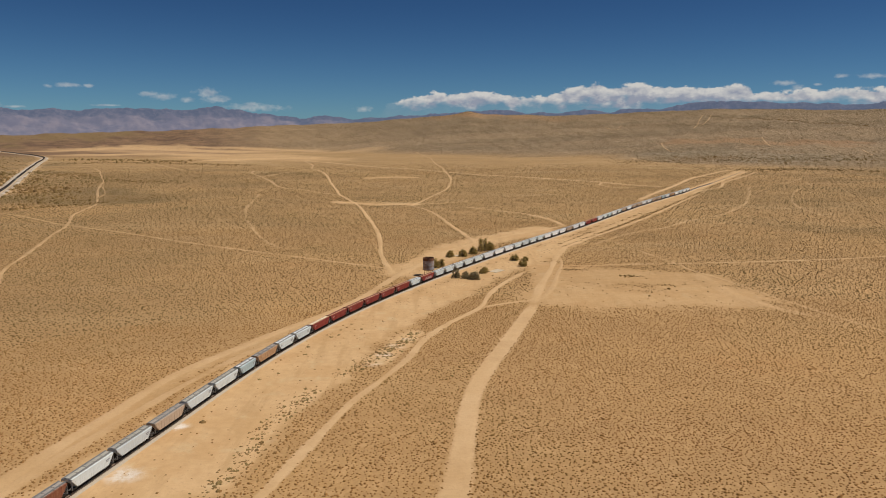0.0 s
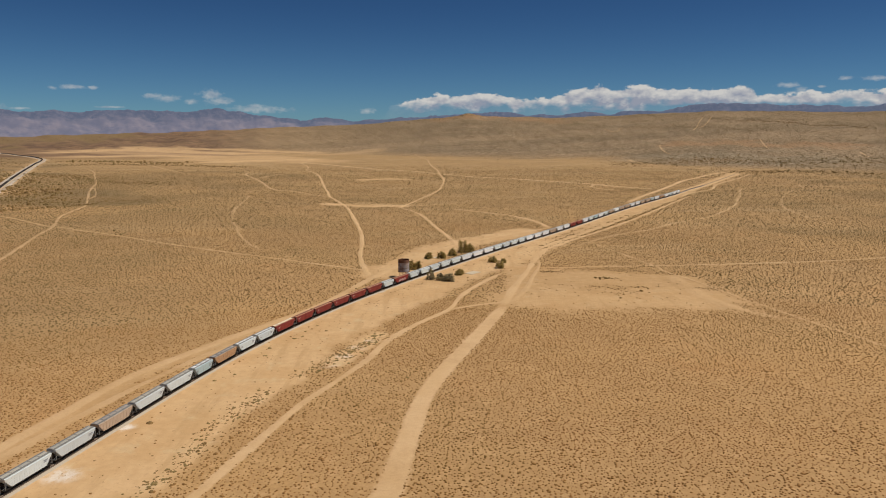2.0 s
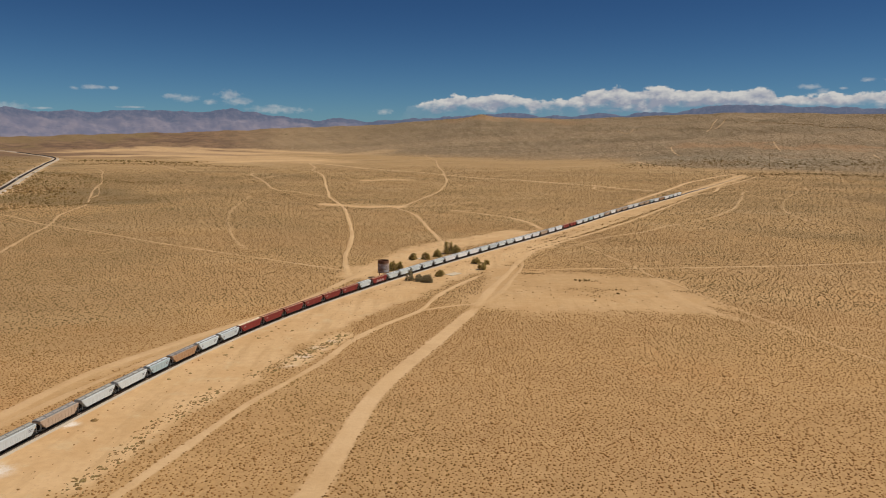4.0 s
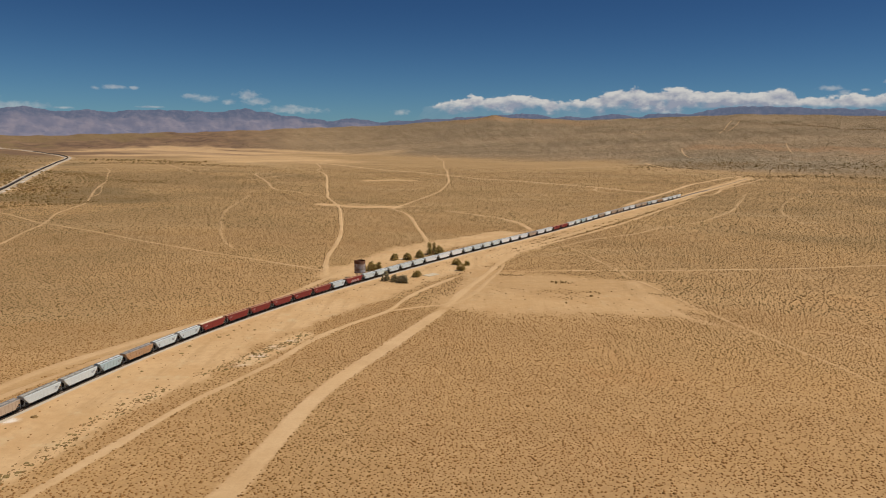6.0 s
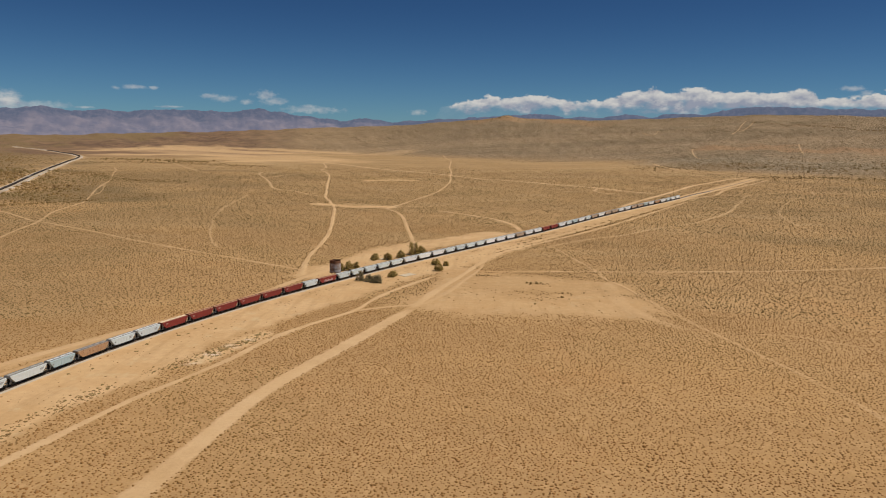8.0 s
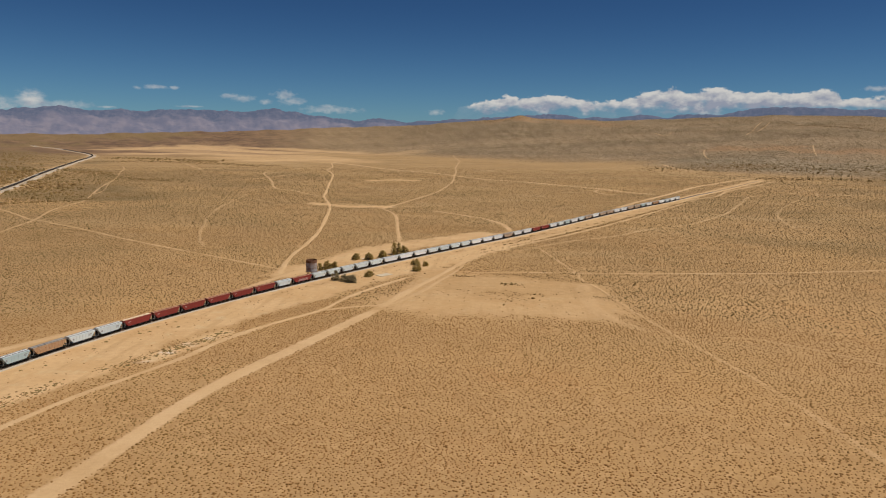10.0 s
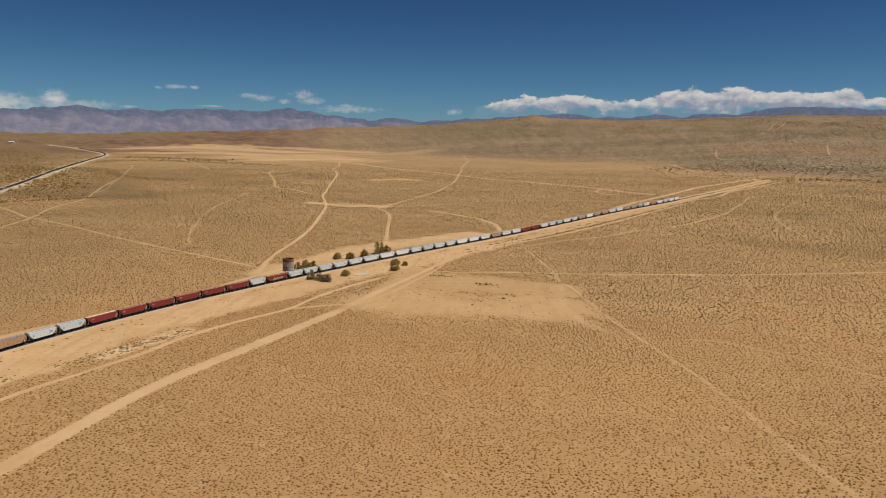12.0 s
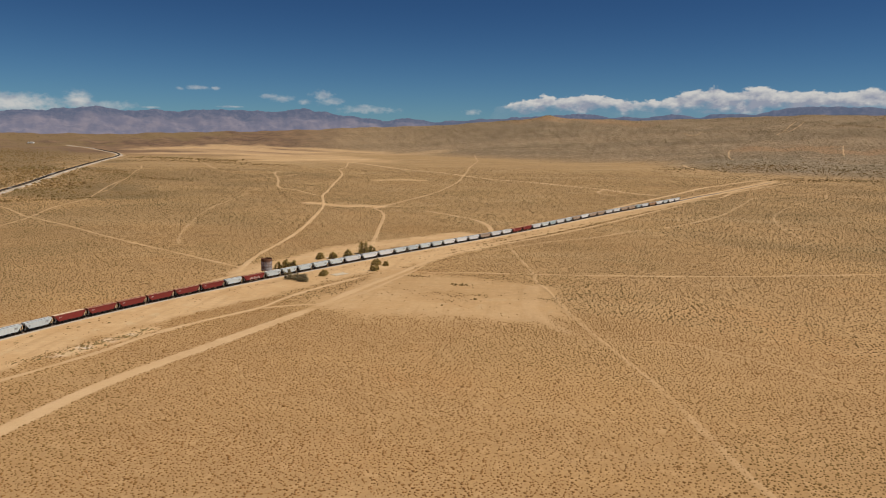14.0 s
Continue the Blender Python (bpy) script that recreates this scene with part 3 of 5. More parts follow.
def finish(name, bm, material, smooth=False):
    me = bpy.data.meshes.new(name)
    bmesh.ops.recalc_face_normals(bm, faces=bm.faces)
    bm.to_mesh(me)
    bm.free()
    me.materials.append(material)
    if smooth:
        me.shade_smooth()
    return me


def part(name, bm, material, parent, label="", smooth=False):
    ob = new(name, finish(name, bm, material, smooth) if isinstance(bm, bmesh.types.BMesh) else bm)
    ob.parent = parent
    return tagged(ob, label)


def array_mesh(name, verts, faces, material, corners, attrs=()):
    """A mesh from numpy arrays; all faces have the same number of corners."""
    me = bpy.data.meshes.new(name)
    me.vertices.add(len(verts))
    me.vertices.foreach_set("co", np.ascontiguousarray(verts, np.float32).ravel())
    me.loops.add(faces.size)
    me.loops.foreach_set("vertex_index", np.ascontiguousarray(faces, np.int32).ravel())
    me.polygons.add(len(faces))
    me.polygons.foreach_set("loop_start", np.arange(len(faces), dtype=np.int32) * corners)
    for key, values in attrs:
        a = me.attributes.new(key, "FLOAT", "POINT")
        a.data.foreach_set("value", np.ascontiguousarray(values, np.float32))
    me.materials.append(material)
    me.update(calc_edges=True)
    return me


# ---- ground ----
def bajada_at(x, y):
    dx, dy = x - CX, y - CY
    d, az = np.hypot(dx, dy), np.degrees(np.arctan2(dx, dy))
    start = np.interp(az, AZ, START)
    return sstep(-150, 250, d - start + 120 * wob(x, y, 160.0)), d, az


def patch_at(x, y, patches):
    """How far the soil belongs to one of the patches: half width, strength, line."""
    m = np.zeros(len(x))
    for w, s, pts in patches:
        m = np.maximum(m, s - s * sstep(w * 0.3, w * 1.2, line_dist(x, y, pts) + wob(x, y, 60.0) * w * 0.6))
    return m


def soil_attributes(x, y):
    """What the soil is made of, point by point."""
    baj, d, az = bajada_at(x, y)
    salt = np.zeros(len(x))
    for sx, sy, size, strength in SALT:
        salt = np.maximum(salt, strength * (1 - sstep(0.0, 1.0, np.hypot((x - sx) / 1.1, y - sy) / size)))
    scrub = 0.3 * sstep(300, 650, d) + 0.3 * sstep(700, 1100, d) + 0.4 * sstep(1300, 1900, d)
    return (("sand", sand_at(x, y)), ("bajada", baj * (0.7 + 0.3 * sstep(-18, 0, az))), ("scrub", scrub), ("salt", salt), ("loam", patch_at(x, y, LOAM)),
            ("ochre", patch_at(x, y, OCHRE)), ("gravel", patch_at(x, y, GRAVEL)), ("russet", sstep(-13, -21, az) * sstep(2300, 2900, d)))


LOAM = []
LOAM.append((300, 1.0, [(-2833, 3322), (-2384, 3646), (-1943, 3950)]))
LOAM.append((260, 1.0, [(-2627, 3094), (-2231, 3053), (-2166, 3163)]))
LOAM.append((260, 1.0, [(-2113, 2584), (-1295, 1870), (-947, 1273)]))
LOAM.append((110, 1.0, [(-693, 966), (-562, 967), (-419, 986)]))
LOAM.append((60, 1.0, [(-569, 904), (-518, 945), (-427, 997)]))
LOAM.append((75, 0.3, [(-174, 218), (-178, 272), (-177, 337), (-163, 411)]))
LOAM.append((95, 0.35, [(-250, 359), (-263, 444), (-239, 503)]))
LOAM.append((130, 0.25, [(436, 995), (480, 898), (522, 794)]))
LOAM.append((170, 0.4, [(-389, 591), (-373, 704), (-265, 793)]))
LOAM.append((220, 0.6, [(-776, 1057), (-673, 1216), (-450, 1285)]))
LOAM.append((250, 0.6, [(660, 700), (790, 1000), (940, 1320), (1080, 1520)]))
OCHRE = [(160, 1.0, [(67, 4487), (155, 4536), (278, 4510)]), (120, 0.8, [(461, 4385), (578, 4367), (698, 4262)]), (140, 0.9, [(890, 2560), (990, 2560), (1080, 2380)]), (120, 0.9, [(1134, 2361), (1209, 2350), (1250, 2292)])]
GRAVEL = [(190, 1.0, [(690, 2100), (790, 2060), (860, 1930), (900, 1800)]), (80, 0.8, [(560, 1880), (570, 1720), (640, 1560)]), (110, 0.6, [(880, 1800), (1000, 1700), (1150, 1650)])]
SALT = [(-90.0, 187.0, 9.5, 0.6), (-87.5, 220.5, 6.0, 0.75), (-20.5, 426.0, 3.5, 0.75), (-30, 284, 8.0, 0.34), (-25, 297, 8.0, 0.46), (-21, 310, 7.0, 0.46), (-17, 322, 6.0, 0.4)]
# crusted pale spoil strewn along the distant railway
_rng = random.Random(8)
for _x, _y in FAR_LINE[10:190:3]:
    SALT.append((_x + _rng.choice((-1, 1)) * _rng.uniform(10, 26), _y + _rng.uniform(-15, 15), _rng.uniform(9, 20), _rng.uniform(0.15, 0.4)))


def make_ground():
    az = np.r_[np.arange(-48, 48.01, 0.25), np.arange(54, 307, 6.0)]
    rad = np.r_[0.01, 30.0, np.geomspace(60, 4960, 370)]
    a, r = np.meshgrid(np.radians(az), rad)
    x, y = CX + r * np.sin(a), CY + r * np.cos(a)
    z = ground_z(x, y)
    n, k = len(rad), len(az)
    i = np.arange(n * k).reshape(n, k)
    j = np.roll(i, -1, axis=1)
    faces = np.stack([i[:-1], j[:-1], j[1:], i[1:]], -1).reshape(-1, 4)[:, ::-1]
    x, y, z = x.ravel(), y.ravel(), z.ravel()
    me = array_mesh("ground", np.c_[x, y, z], faces, M_GROUND, 4, soil_attributes(x, y))
    me.shade_smooth()
    tagged(new("ground", me), "wide dry desert flat of orange-tan sandy soil", "desert ground", kind="structure")


make_ground()


def strip(name, label, pts, width, step, lift, trace):
    """A worn track: the same soil as the ground, bared and faintly raised along a line."""
    c = smooth_line(pts, step)
    d = np.gradient(c, axis=0)
    d /= np.hypot(d[:, 0], d[:, 1])[:, None]
    nrm = np.c_[d[:, 1], -d[:, 0]]
    s = np.arange(len(c)) * step
    w = width * (1 + (0.08 if width > 3.5 else 0.2) * np.sin(s / 23.0) + (0.05 if width > 3.5 else 0.14) * np.sin(s / 7.3 + 1))
    offs, cover = np.array([-0.95, -0.55, -0.25, 0.25, 0.55, 0.95]), np.array([0, 0.6, 1, 1, 0.6, 0])
    p = c[:, None] + nrm[:, None] * (offs[None, :, None] * w[:, None, None])
    far = np.hypot(p[..., 0] - CX, p[..., 1] - CY)
    n, k = p.shape[:2]
    fade = np.minimum(1, np.minimum(np.arange(n), np.arange(n)[::-1]) / 7.0)
    rise = np.array([-0.04, 0.3, 1.0, 1.0, 0.3, -0.04])[None] * fade[:, None] - 0.04 * (1 - fade[:, None])
    z = ground_z(p[..., 0], p[..., 1]) + rise * (lift + far * 0.00012)
    i = np.arange(n * k).reshape(n, k)
    faces = np.stack([i[:-1, :-1], i[:-1, 1:], i[1:, 1:], i[1:, :-1]], -1).reshape(-1, 4)
    x, y = p[..., 0].ravel(), p[..., 1].ravel()
    me = array_mesh(name, np.c_[x, y, z.ravel()], faces, M_GROUND, 4, soil_attributes(x, y) + (("cover", (cover[None] * fade[:, None]).ravel()), ("trace", np.full(n * k, trace))))
    me.shade_smooth()
    tagged(new(name, me), label, name.replace("_", " "), kind="structure")


for k, (nm, wd, trace, lab, pts) in enumerate(ROADS):
    strip(nm, lab, pts, wd, 3.0, 0.04 + 0.003 * k, trace)


# ---- railway ----
def frames_along(line):
    d = np.gradient(line, axis=0)
    d /= np.hypot(d[:, 0], d[:, 1])[:, None]
    return d, np.c_[d[:, 1], -d[:, 0]]


def sweep(name, line, profile, material, label, category, closed=False):
    _, nrm = frames_along(line)
    z0 = ground_z(line[:, 0], line[:, 1])
    pr = np.array(profile, float)
    p = np.empty((len(line), len(pr), 3))
    p[..., :2] = line[:, None] + nrm[:, None] * pr[None, :, :1]
    p[..., 2] = z0[:, None] + pr[None, :, 1]
    n, k = p.shape[:2]
    i = np.arange(n * k).reshape(n, k)
    j = np.roll(i, -1, axis=1) if closed else i[:, 1:]
    i2 = i if closed else i[:, :-1]
    faces = np.stack([i2[:-1], j[:-1], j[1:], i2[1:]], -1).reshape(-1, 4)
    return tagged(new(name, array_mesh(name, p.reshape(-1, 3), faces, material, 4)), label, category, kind="structure")


BED, RAIL_TOP = 0.30, 0.62


def railway(line, label, ties=True, shade_end=None):
    sweep("railway_bed", line[:shade_end], [(-2.9, -0.2), (-2.1, BED - 0.05), (2.1, BED - 0.05), (2.9, -0.2)], M_BALLAST, label, "railway bed")
    if shade_end:
        sweep("railway_bed", line[shade_end - 1:], [(-2.9, -0.2), (-2.1, BED - 0.05), (2.1, BED - 0.05), (2.9, -0.2)], M_BED, "sand-covered bed of the railway past the parked cars", "railway bed")
    # the dark strip also holds the shade under the cars in its colour
    sweep("track_ballast", line[:shade_end], [(-1.05, BED - 0.12), (-0.95, BED), (0.95, BED), (1.05, BED - 0.12)], M_OILY_SHADE, "dark oil-stained stone ballast between the rails, coloured also for the shade under the cars", "ballast")
    for s in (-0.7175, 0.7175):
        sweep("rail", line, [(s - 0.07, BED + 0.1), (s - 0.04, RAIL_TOP), (s + 0.04, RAIL_TOP), (s + 0.07, BED + 0.1)], M_RAIL, "rusty steel running rail on timber ties", "rail")
    if ties:
        q = smooth_line(line[:shade_end:4], 0.62)
        d, nrm = frames_along(q)
        z = ground_z(q[:, 0], q[:, 1])
        base = np.array([(sx, sy, sz) for sx in (-1, 1) for sy in (-1, 1) for sz in (0, 1)], float)
        v = np.empty((len(q), 8, 3))
        v[..., :2] = q[:, None] + d[:, None] * (base[None, :, :1] * 0.115) + nrm[:, None] * (base[None, :, 1:2] * 1.3)
        v[..., 2] = z[:, None] + BED - 0.06 + base[None, :, 2] * 0.18
        f = np.array(((0, 1, 3, 2), (4, 6, 7, 5), (0, 4, 5, 1), (2, 3, 7, 6), (1, 5, 7, 3)))
        faces = (f[None] + 8 * np.arange(len(q))[:, None, None]).reshape(-1, 4)
        tagged(new("railway_ties", array_mesh("railway_ties", v.reshape(-1, 3), faces, M_TIE, 4)), "dark weathered timber ties bedded in ballast", "railway ties", kind="stuff")


railway(RAIL_LINE, "low grey ballast bed of the railway", shade_end=-70)
railway(FAR_LINE, "low ballast bed of the distant railway", ties=False)
sweep("gravel_bank", FAR_LINE, [(3.4, -0.2), (4.6, 0.5), (8.5, 0.5), (11.0, -0.3)], M_SPOIL, "pale gravel bank heaped along the distant railway", "gravel bank")
sweep("gravel_bank", FAR_LINE, [(-11.0, -0.3), (-8.5, 0.5), (-4.6, 0.5), (-3.4, -0.2)], M_SPOIL, "pale gravel bank heaped along the distant railway", "gravel bank")


# ---- hopper cars ----
def hopper_car(length, paint, roof_paint, ribs, bays, label, hatch_paint=None, marks=()):
    """A covered hopper: along x, rail head at z = 0."""
    car = new("hopper_car")
    hb = length / 2 - 0.85
    slope = 2.1 if bays > 2 else 1.8

    def section(x, low):
        pts = [(0.70, low - 0.05), (0.85, low), (1.10, low + 0.08), (1.58, min(low + 0.16, 3.93)), (1.62, 4.08), (1.60, 4.20), (1.34, 4.28)]
        return [(x, y, z) for y, z in pts] + [(x, -y, z) for y, z in pts[::-1]]

    bm = bmesh.new()
    loft(bm, [section(-hb, 3.6), section(-hb + slope, 1.15), section(hb - slope, 1.15), section(hb, 3.6)])
    rib_w, rib_y = (0.035, 1.632) if ribs > 15 else (0.06, 1.665)
    if ribs:
        for k in range(ribs):
            x = -hb + 0.5 + (2 * hb - 1.0) * k / (ribs - 1)
            low = 1.35 + max(0.0, (abs(x) - (hb - slope)) / slope * 2.45)
            for s in (-1, 1):
                box(bm, x - rib_w, x + rib_w, s * 1.58, s * rib_y, low, 4.0)
    for s in (-1, 1):
        box(bm, -hb, hb, s * 1.56, s * 1.68, 4.04, 4.16)
    part("body", bm, paint, car)
    bm = bmesh.new()
    prof = [(-1.34, 4.28), (-0.8, 4.34), (0, 4.36), (0.8, 4.34), (1.34, 4.28), (0, 4.24)]
    loft(bm, [[(x, y, z) for y, z in prof] for x in (-hb + 0.02, hb - 0.02)])
    part("roof", bm, roof_paint, car)
    bm = bmesh.new()
    for s in (-1, 1):
        box(bm, -hb - 0.25, hb + 0.25, s * 0.95 - 0.28, s * 0.95 + 0.28, 4.44, 4.48)
    for k in range(9):
        x = -hb + 0.1 + (2 * hb - 0.2) * k / 8
        box(bm, x - 0.04, x + 0.04, -1.25, 1.25, 4.31, 4.44)
    part("running_board", bm, M_BOARD if paint is RED else M_GALV, car, "tan rusty roof walkway" if paint is RED else "galvanised steel roof walkway")
    n = 5 if bays > 2 else 4
    pitch = 2 * hb / n
    bm = bmesh.new()
    loft(bm, [[(sx * (pitch * 0.44 - dx), sy * (0.60 - dx), z) for sx, sy in ((-1, -1), (1, -1), (1, 1), (-1, 1))] for z, dx in ((4.34, 0), (4.45, 0), (4.5, 0.08))])
    hatch = finish("hatch_cover", bm, hatch_paint or roof_paint)
    for k in range(n):
        part("hatch_cover", hatch, None, car).location.x = -hb + pitch * (k + 0.5)
    bm = bmesh.new()
    pb = 2 * (hb - slope) / bays
    loft(bm, [[(sx * a, sy * b, z) for sx, sy in ((-1, -1), (1, -1), (1, 1), (-1, 1))] for a, b, z in ((0.30, 0.62, 0.32), (0.34, 0.66, 0.45), (pb * 0.48, 0.95, 1.16))])
    hop = finish("discharge_hopper", bm, M_UNDER)
    for k in range(bays):
        part("discharge_hopper", hop, None, car).location.x = -(hb - slope) + pb * (k + 0.5)
    bm = bmesh.new()
    box(bm, -hb, hb, -0.32, 0.32, 0.72, 1.08)
    part("centre_sill", bm, M_UNDER, car)
    bm = bmesh.new()
    box(bm, -0.5 * slope, 0.5 * slope, -1.44, 1.44, 1.09, 1.16)
    deck = finish("end_platform", bm, M_UNDER)
    for s in (-1, 1):
        part("end_platform", deck, None, car).location.x = s * (hb - 0.5 * slope)
    bm = bmesh.new()
    loft(bm, [[(x, y, z) for x, z in ((-0.5 * slope, 1.1), (0.5 * slope - 0.12, 1.1), (0.5 * slope - 0.12, 3.3), (-0.5 * slope, 1.2))] for y in (-0.42, 0.42)])
    web = finish("end_web", bm, M_UNDER)
    for s in (-1, 1):
        e = part("end_web", web, None, car)
        e.location.x, e.rotation_euler.z = s * (hb - 0.5 * slope), 0 if s > 0 else math.pi
    bm = bmesh.new()
    box(bm, -hb, hb, -0.06, 0.06, 1.0, 1.24)
    sill = finish("side_sill", bm, M_UNDER)
    for s in (-1, 1):
        part("side_sill", sill, None, car).location.y = 1.5 * s
    bm = bmesh.new()
    box(bm, -0.08, 0.08, -1.5, 1.5, 1.0, 1.16)
    for s in (-1, 1):
        box(bm, -0.06, 0.08, s * 1.50 - 0.07, s * 1.50 + 0.07, 1.1, 3.95)
        rod(bm, (0, s * 0.6, 1.1), (1.5, s * 0.6, 1.95), 0.07, sides=4)
        rod(bm, (0.05, s * 1.45, 1.15), (0.75, s * 1.45, 3.15), 0.06, sides=4)
        for k in range(5):
            box(bm, -0.06, -0.02, s * 1.25 - 0.22, s * 1.25 + 0.22, 1.35 + 0.6 * k, 1.39 + 0.6 * k)
    frame_mesh = finish("end_frame", bm, M_END)
    for s in (-1, 1):
        e = part("end_frame", frame_mesh, None, car)
        e.location.x, e.rotation_euler.z = -s * hb, 0 if s > 0 else math.pi
    bm = bmesh.new()
    box(bm, 0, 0.62, -0.14, 0.14, 0.74, 0.98)
    box(bm, 0.5, 0.76, -0.2, 0.2, 0.72, 1.02)
    cp = finish("coupler", bm, M_WHEEL)
    for s in (-1, 1):
        e = part("coupler", cp, None, car)
        e.location.x, e.rotation_euler.z = s * hb, 0 if s > 0 else math.pi
    # lettering and spray paint on the sides, as plain bars
    if marks:
        for s in (-1, 1):
            for x0, x1, z0, z1, mm in marks:
                bm = bmesh.new()
                box(bm, x0, x1, s * 1.60, s * 1.635 if not ribs else s * 1.68, z0, z1)
                part("side_marking", bm, mm, car)
    # trucks
    bm = bmesh.new()
    loft(bm, [[(x, y, z) for x, z in ((-1.15, 0.40), (-0.8, 0.66), (0.8, 0.66), (1.15, 0.40), (0.55, 0.22), (-0.55, 0.22))] for y in (-0.09, 0.09)])
    side = finish("side_frame", bm, M_UNDER)
    bm = bmesh.new()
    for s in (-1, 1):
        rod(bm, (0, s * 0.66, 0.42), (0, s * 0.80, 0.42), 0.42, sides=14)
    rod(bm, (0, -1.0, 0.42), (0, 1.0, 0.42), 0.08)
    wheel = finish("wheelset", bm, M_WHEEL)
    bm = bmesh.new()
    box(bm, -0.22, 0.22, -1.05, 1.05, 0.42, 0.72)
    bolster = finish("truck", bm, M_UNDER)
    for s in (-1, 1):
        tr = part("truck", bolster, None, car)
        tr.location.x = s * (hb - 1.35)
        for k in (-1, 1):
            part("side_frame", side, None, tr).location.y = 1.0 * k
            part("wheelset", wheel, None, tr).location.x = 0.88 * k
    return tagged(car, label, "hopper car", "string of parked hopper cars")


WHITE = paint_material("white_car_paint", (0.78, 0.81, 0.83), (0.68, 0.68, 0.67), 0.02)
BLUISH = paint_material("pale_blue_grey_paint", (0.43, 0.56, 0.60), (0.40, 0.46, 0.48), 0.03)
SILVER = paint_material("dull_light_grey_paint", (0.66, 0.72, 0.735), (0.57, 0.60, 0.59), 0.04)
ROOF_SAGE = paint_material("dull_sage_roof", (0.44, 0.41, 0.35), (0.30, 0.255, 0.20), 0.2, 0.7)
MILKY = paint_material("pale_blue_white_paint", (0.65, 0.735, 0.76), (0.57, 0.60, 0.60), 0.04)
RED = paint_material("oxide_red_paint", (0.240, 0.031, 0.027), (0.185, 0.038, 0.030), 0.1)
TAN = paint_material("weathered_tan_paint", (0.50, 0.385, 0.29), (0.36, 0.25, 0.17), 0.3)
ORANGE = paint_material("faded_orange_paint", (0.50, 0.29, 0.15), (0.54, 0.45, 0.35), 0.75)
RUSTY = paint_material("rust_red_paint", (0.22, 0.07, 0.04), (0.40, 0.25, 0.15), 0.6)
ROOF_GREY = paint_material("dull_grey_roof", (0.68, 0.685, 0.67), (0.55, 0.53, 0.50), 0.06, 0.7)
ROOF_RED = paint_material("dull_red_roof", (0.20, 0.036, 0.028), (0.15, 0.055, 0.04), 0.3, 0.7)
ROOF_BROWN = paint_material("dull_brown_roof", (0.36, 0.32, 0.285), (0.25, 0.20, 0.165), 0.35, 0.8)
HATCH_PALE = plain_material("pale_hatch_paint", (0.80, 0.70, 0.52), (0.66, 0.56, 0.40), 1.5)

M_BOARD = plain_material("tan_rusty_grating", (0.62, 0.40, 0.22), (0.45, 0.24, 0.12), 2.0, 0.8)
M_INK = plain_material("dark_lettering", (0.26, 0.28, 0.30), (0.36, 0.36, 0.36), 3.0)
M_CHALK = plain_material("white_lettering", (0.50, 0.40, 0.38), (0.34, 0.20, 0.18), 3.0)
DARK_MARKS = ((5.2, 6.9, 3.05, 3.35, M_INK), (5.2, 6.4, 2.65, 2.85, M_INK))
SHORT_MARKS = ((3.4, 5.0, 3.0, 3.35, M_INK), (3.4, 4.6, 2.5, 2.75, M_INK), (-5.2, -4.5, 2.4, 3.1, M_INK))
PALE_MARKS = ((-6.4, -4.9, 3.2, 3.45, M_CHALK), (-6.4, -5.5, 2.8, 2.95, M_CHALK))
SPRAY = tuple((-4.0 + 0.95 * k, -3.35 + 0.95 * k, 1.5 + 0.3 * (k % 2), 2.5 + 0.35 * ((k * 2) % 3), M_CHALK) for k in range(9))
KINDS = {
    "S": (18.4, SILVER, ROOF_SAGE, 19, 4, "light grey ribbed covered hopper car with dull sage roof", None, DARK_MARKS),
    "W": (18.4, WHITE, ROOF_GREY, 0, 4, "white smooth-sided covered hopper car with grey roof", None, DARK_MARKS),
    "B": (14.3, BLUISH, ROOF_GREY, 8, 2, "short pale blue-grey ribbed covered hopper car", None, SHORT_MARKS),
    "N": (14.3, MILKY, ROOF_GREY, 8, 2, "short pale blue-white ribbed covered hopper car", None, SHORT_MARKS),
    "M": (15.8, MILKY, ROOF_GREY, 9, 3, "pale blue-white ribbed covered hopper car of medium length", None, SHORT_MARKS),
    "R": (18.6, RED, ROOF_RED, 13, 3, "oxide-red ribbed covered hopper car", None, PALE_MARKS),
    "P": (18.6, RED, ROOF_RED, 13, 3, "oxide-red covered hopper car with pale roof hatches", HATCH_PALE, PALE_MARKS),
    "K": (18.4, RUSTY, ROOF_BROWN, 12, 3, "dark rust-red covered hopper car with worn paint"),
    "G": (18.6, RED, ROOF_RED, 13, 3, "oxide-red ribbed covered hopper car sprayed with white graffiti", None, SPRAY),
    "T": (18.4, TAN, ROOF_BROWN, 12, 3, "weathered tan covered hopper car streaked with rust"),
    "O": (18.4, ORANGE, ROOF_BROWN, 12, 3, "rusty faded-orange covered hopper car"),
}
STRING = "KSSTSSBOMMPRRRRRNGNNNMMWWWMMMMWWWTWWRRWMBWMTWTTWWTTBWOWMWW"


def car_pose(line, s, mid):
    arc = np.r_[0, np.cumsum(np.hypot(*np.diff(line, axis=0).T))]
    a = [np.array([np.interp(q, arc, line[:, 0]), np.interp(q, arc, line[:, 1])]) for q in (s - mid, s + mid)]
    c, d = (a[0] + a[1]) / 2, a[1] - a[0]
    za, zb = (float(ground_z(*q)) for q in a)
    return pose(c[0], c[1], (za + zb) / 2 + RAIL_TOP, 0, -math.degrees(math.atan2(zb - za, 2 * mid)), math.degrees(math.atan2(d[1], d[0])))


def arc_of(line, x, y):
    arc = np.r_[0, np.cumsum(np.hypot(*np.diff(line, axis=0).T))]
    return arc[np.argmin(np.hypot(line[:, 0] - x, line[:, 1] - y))]


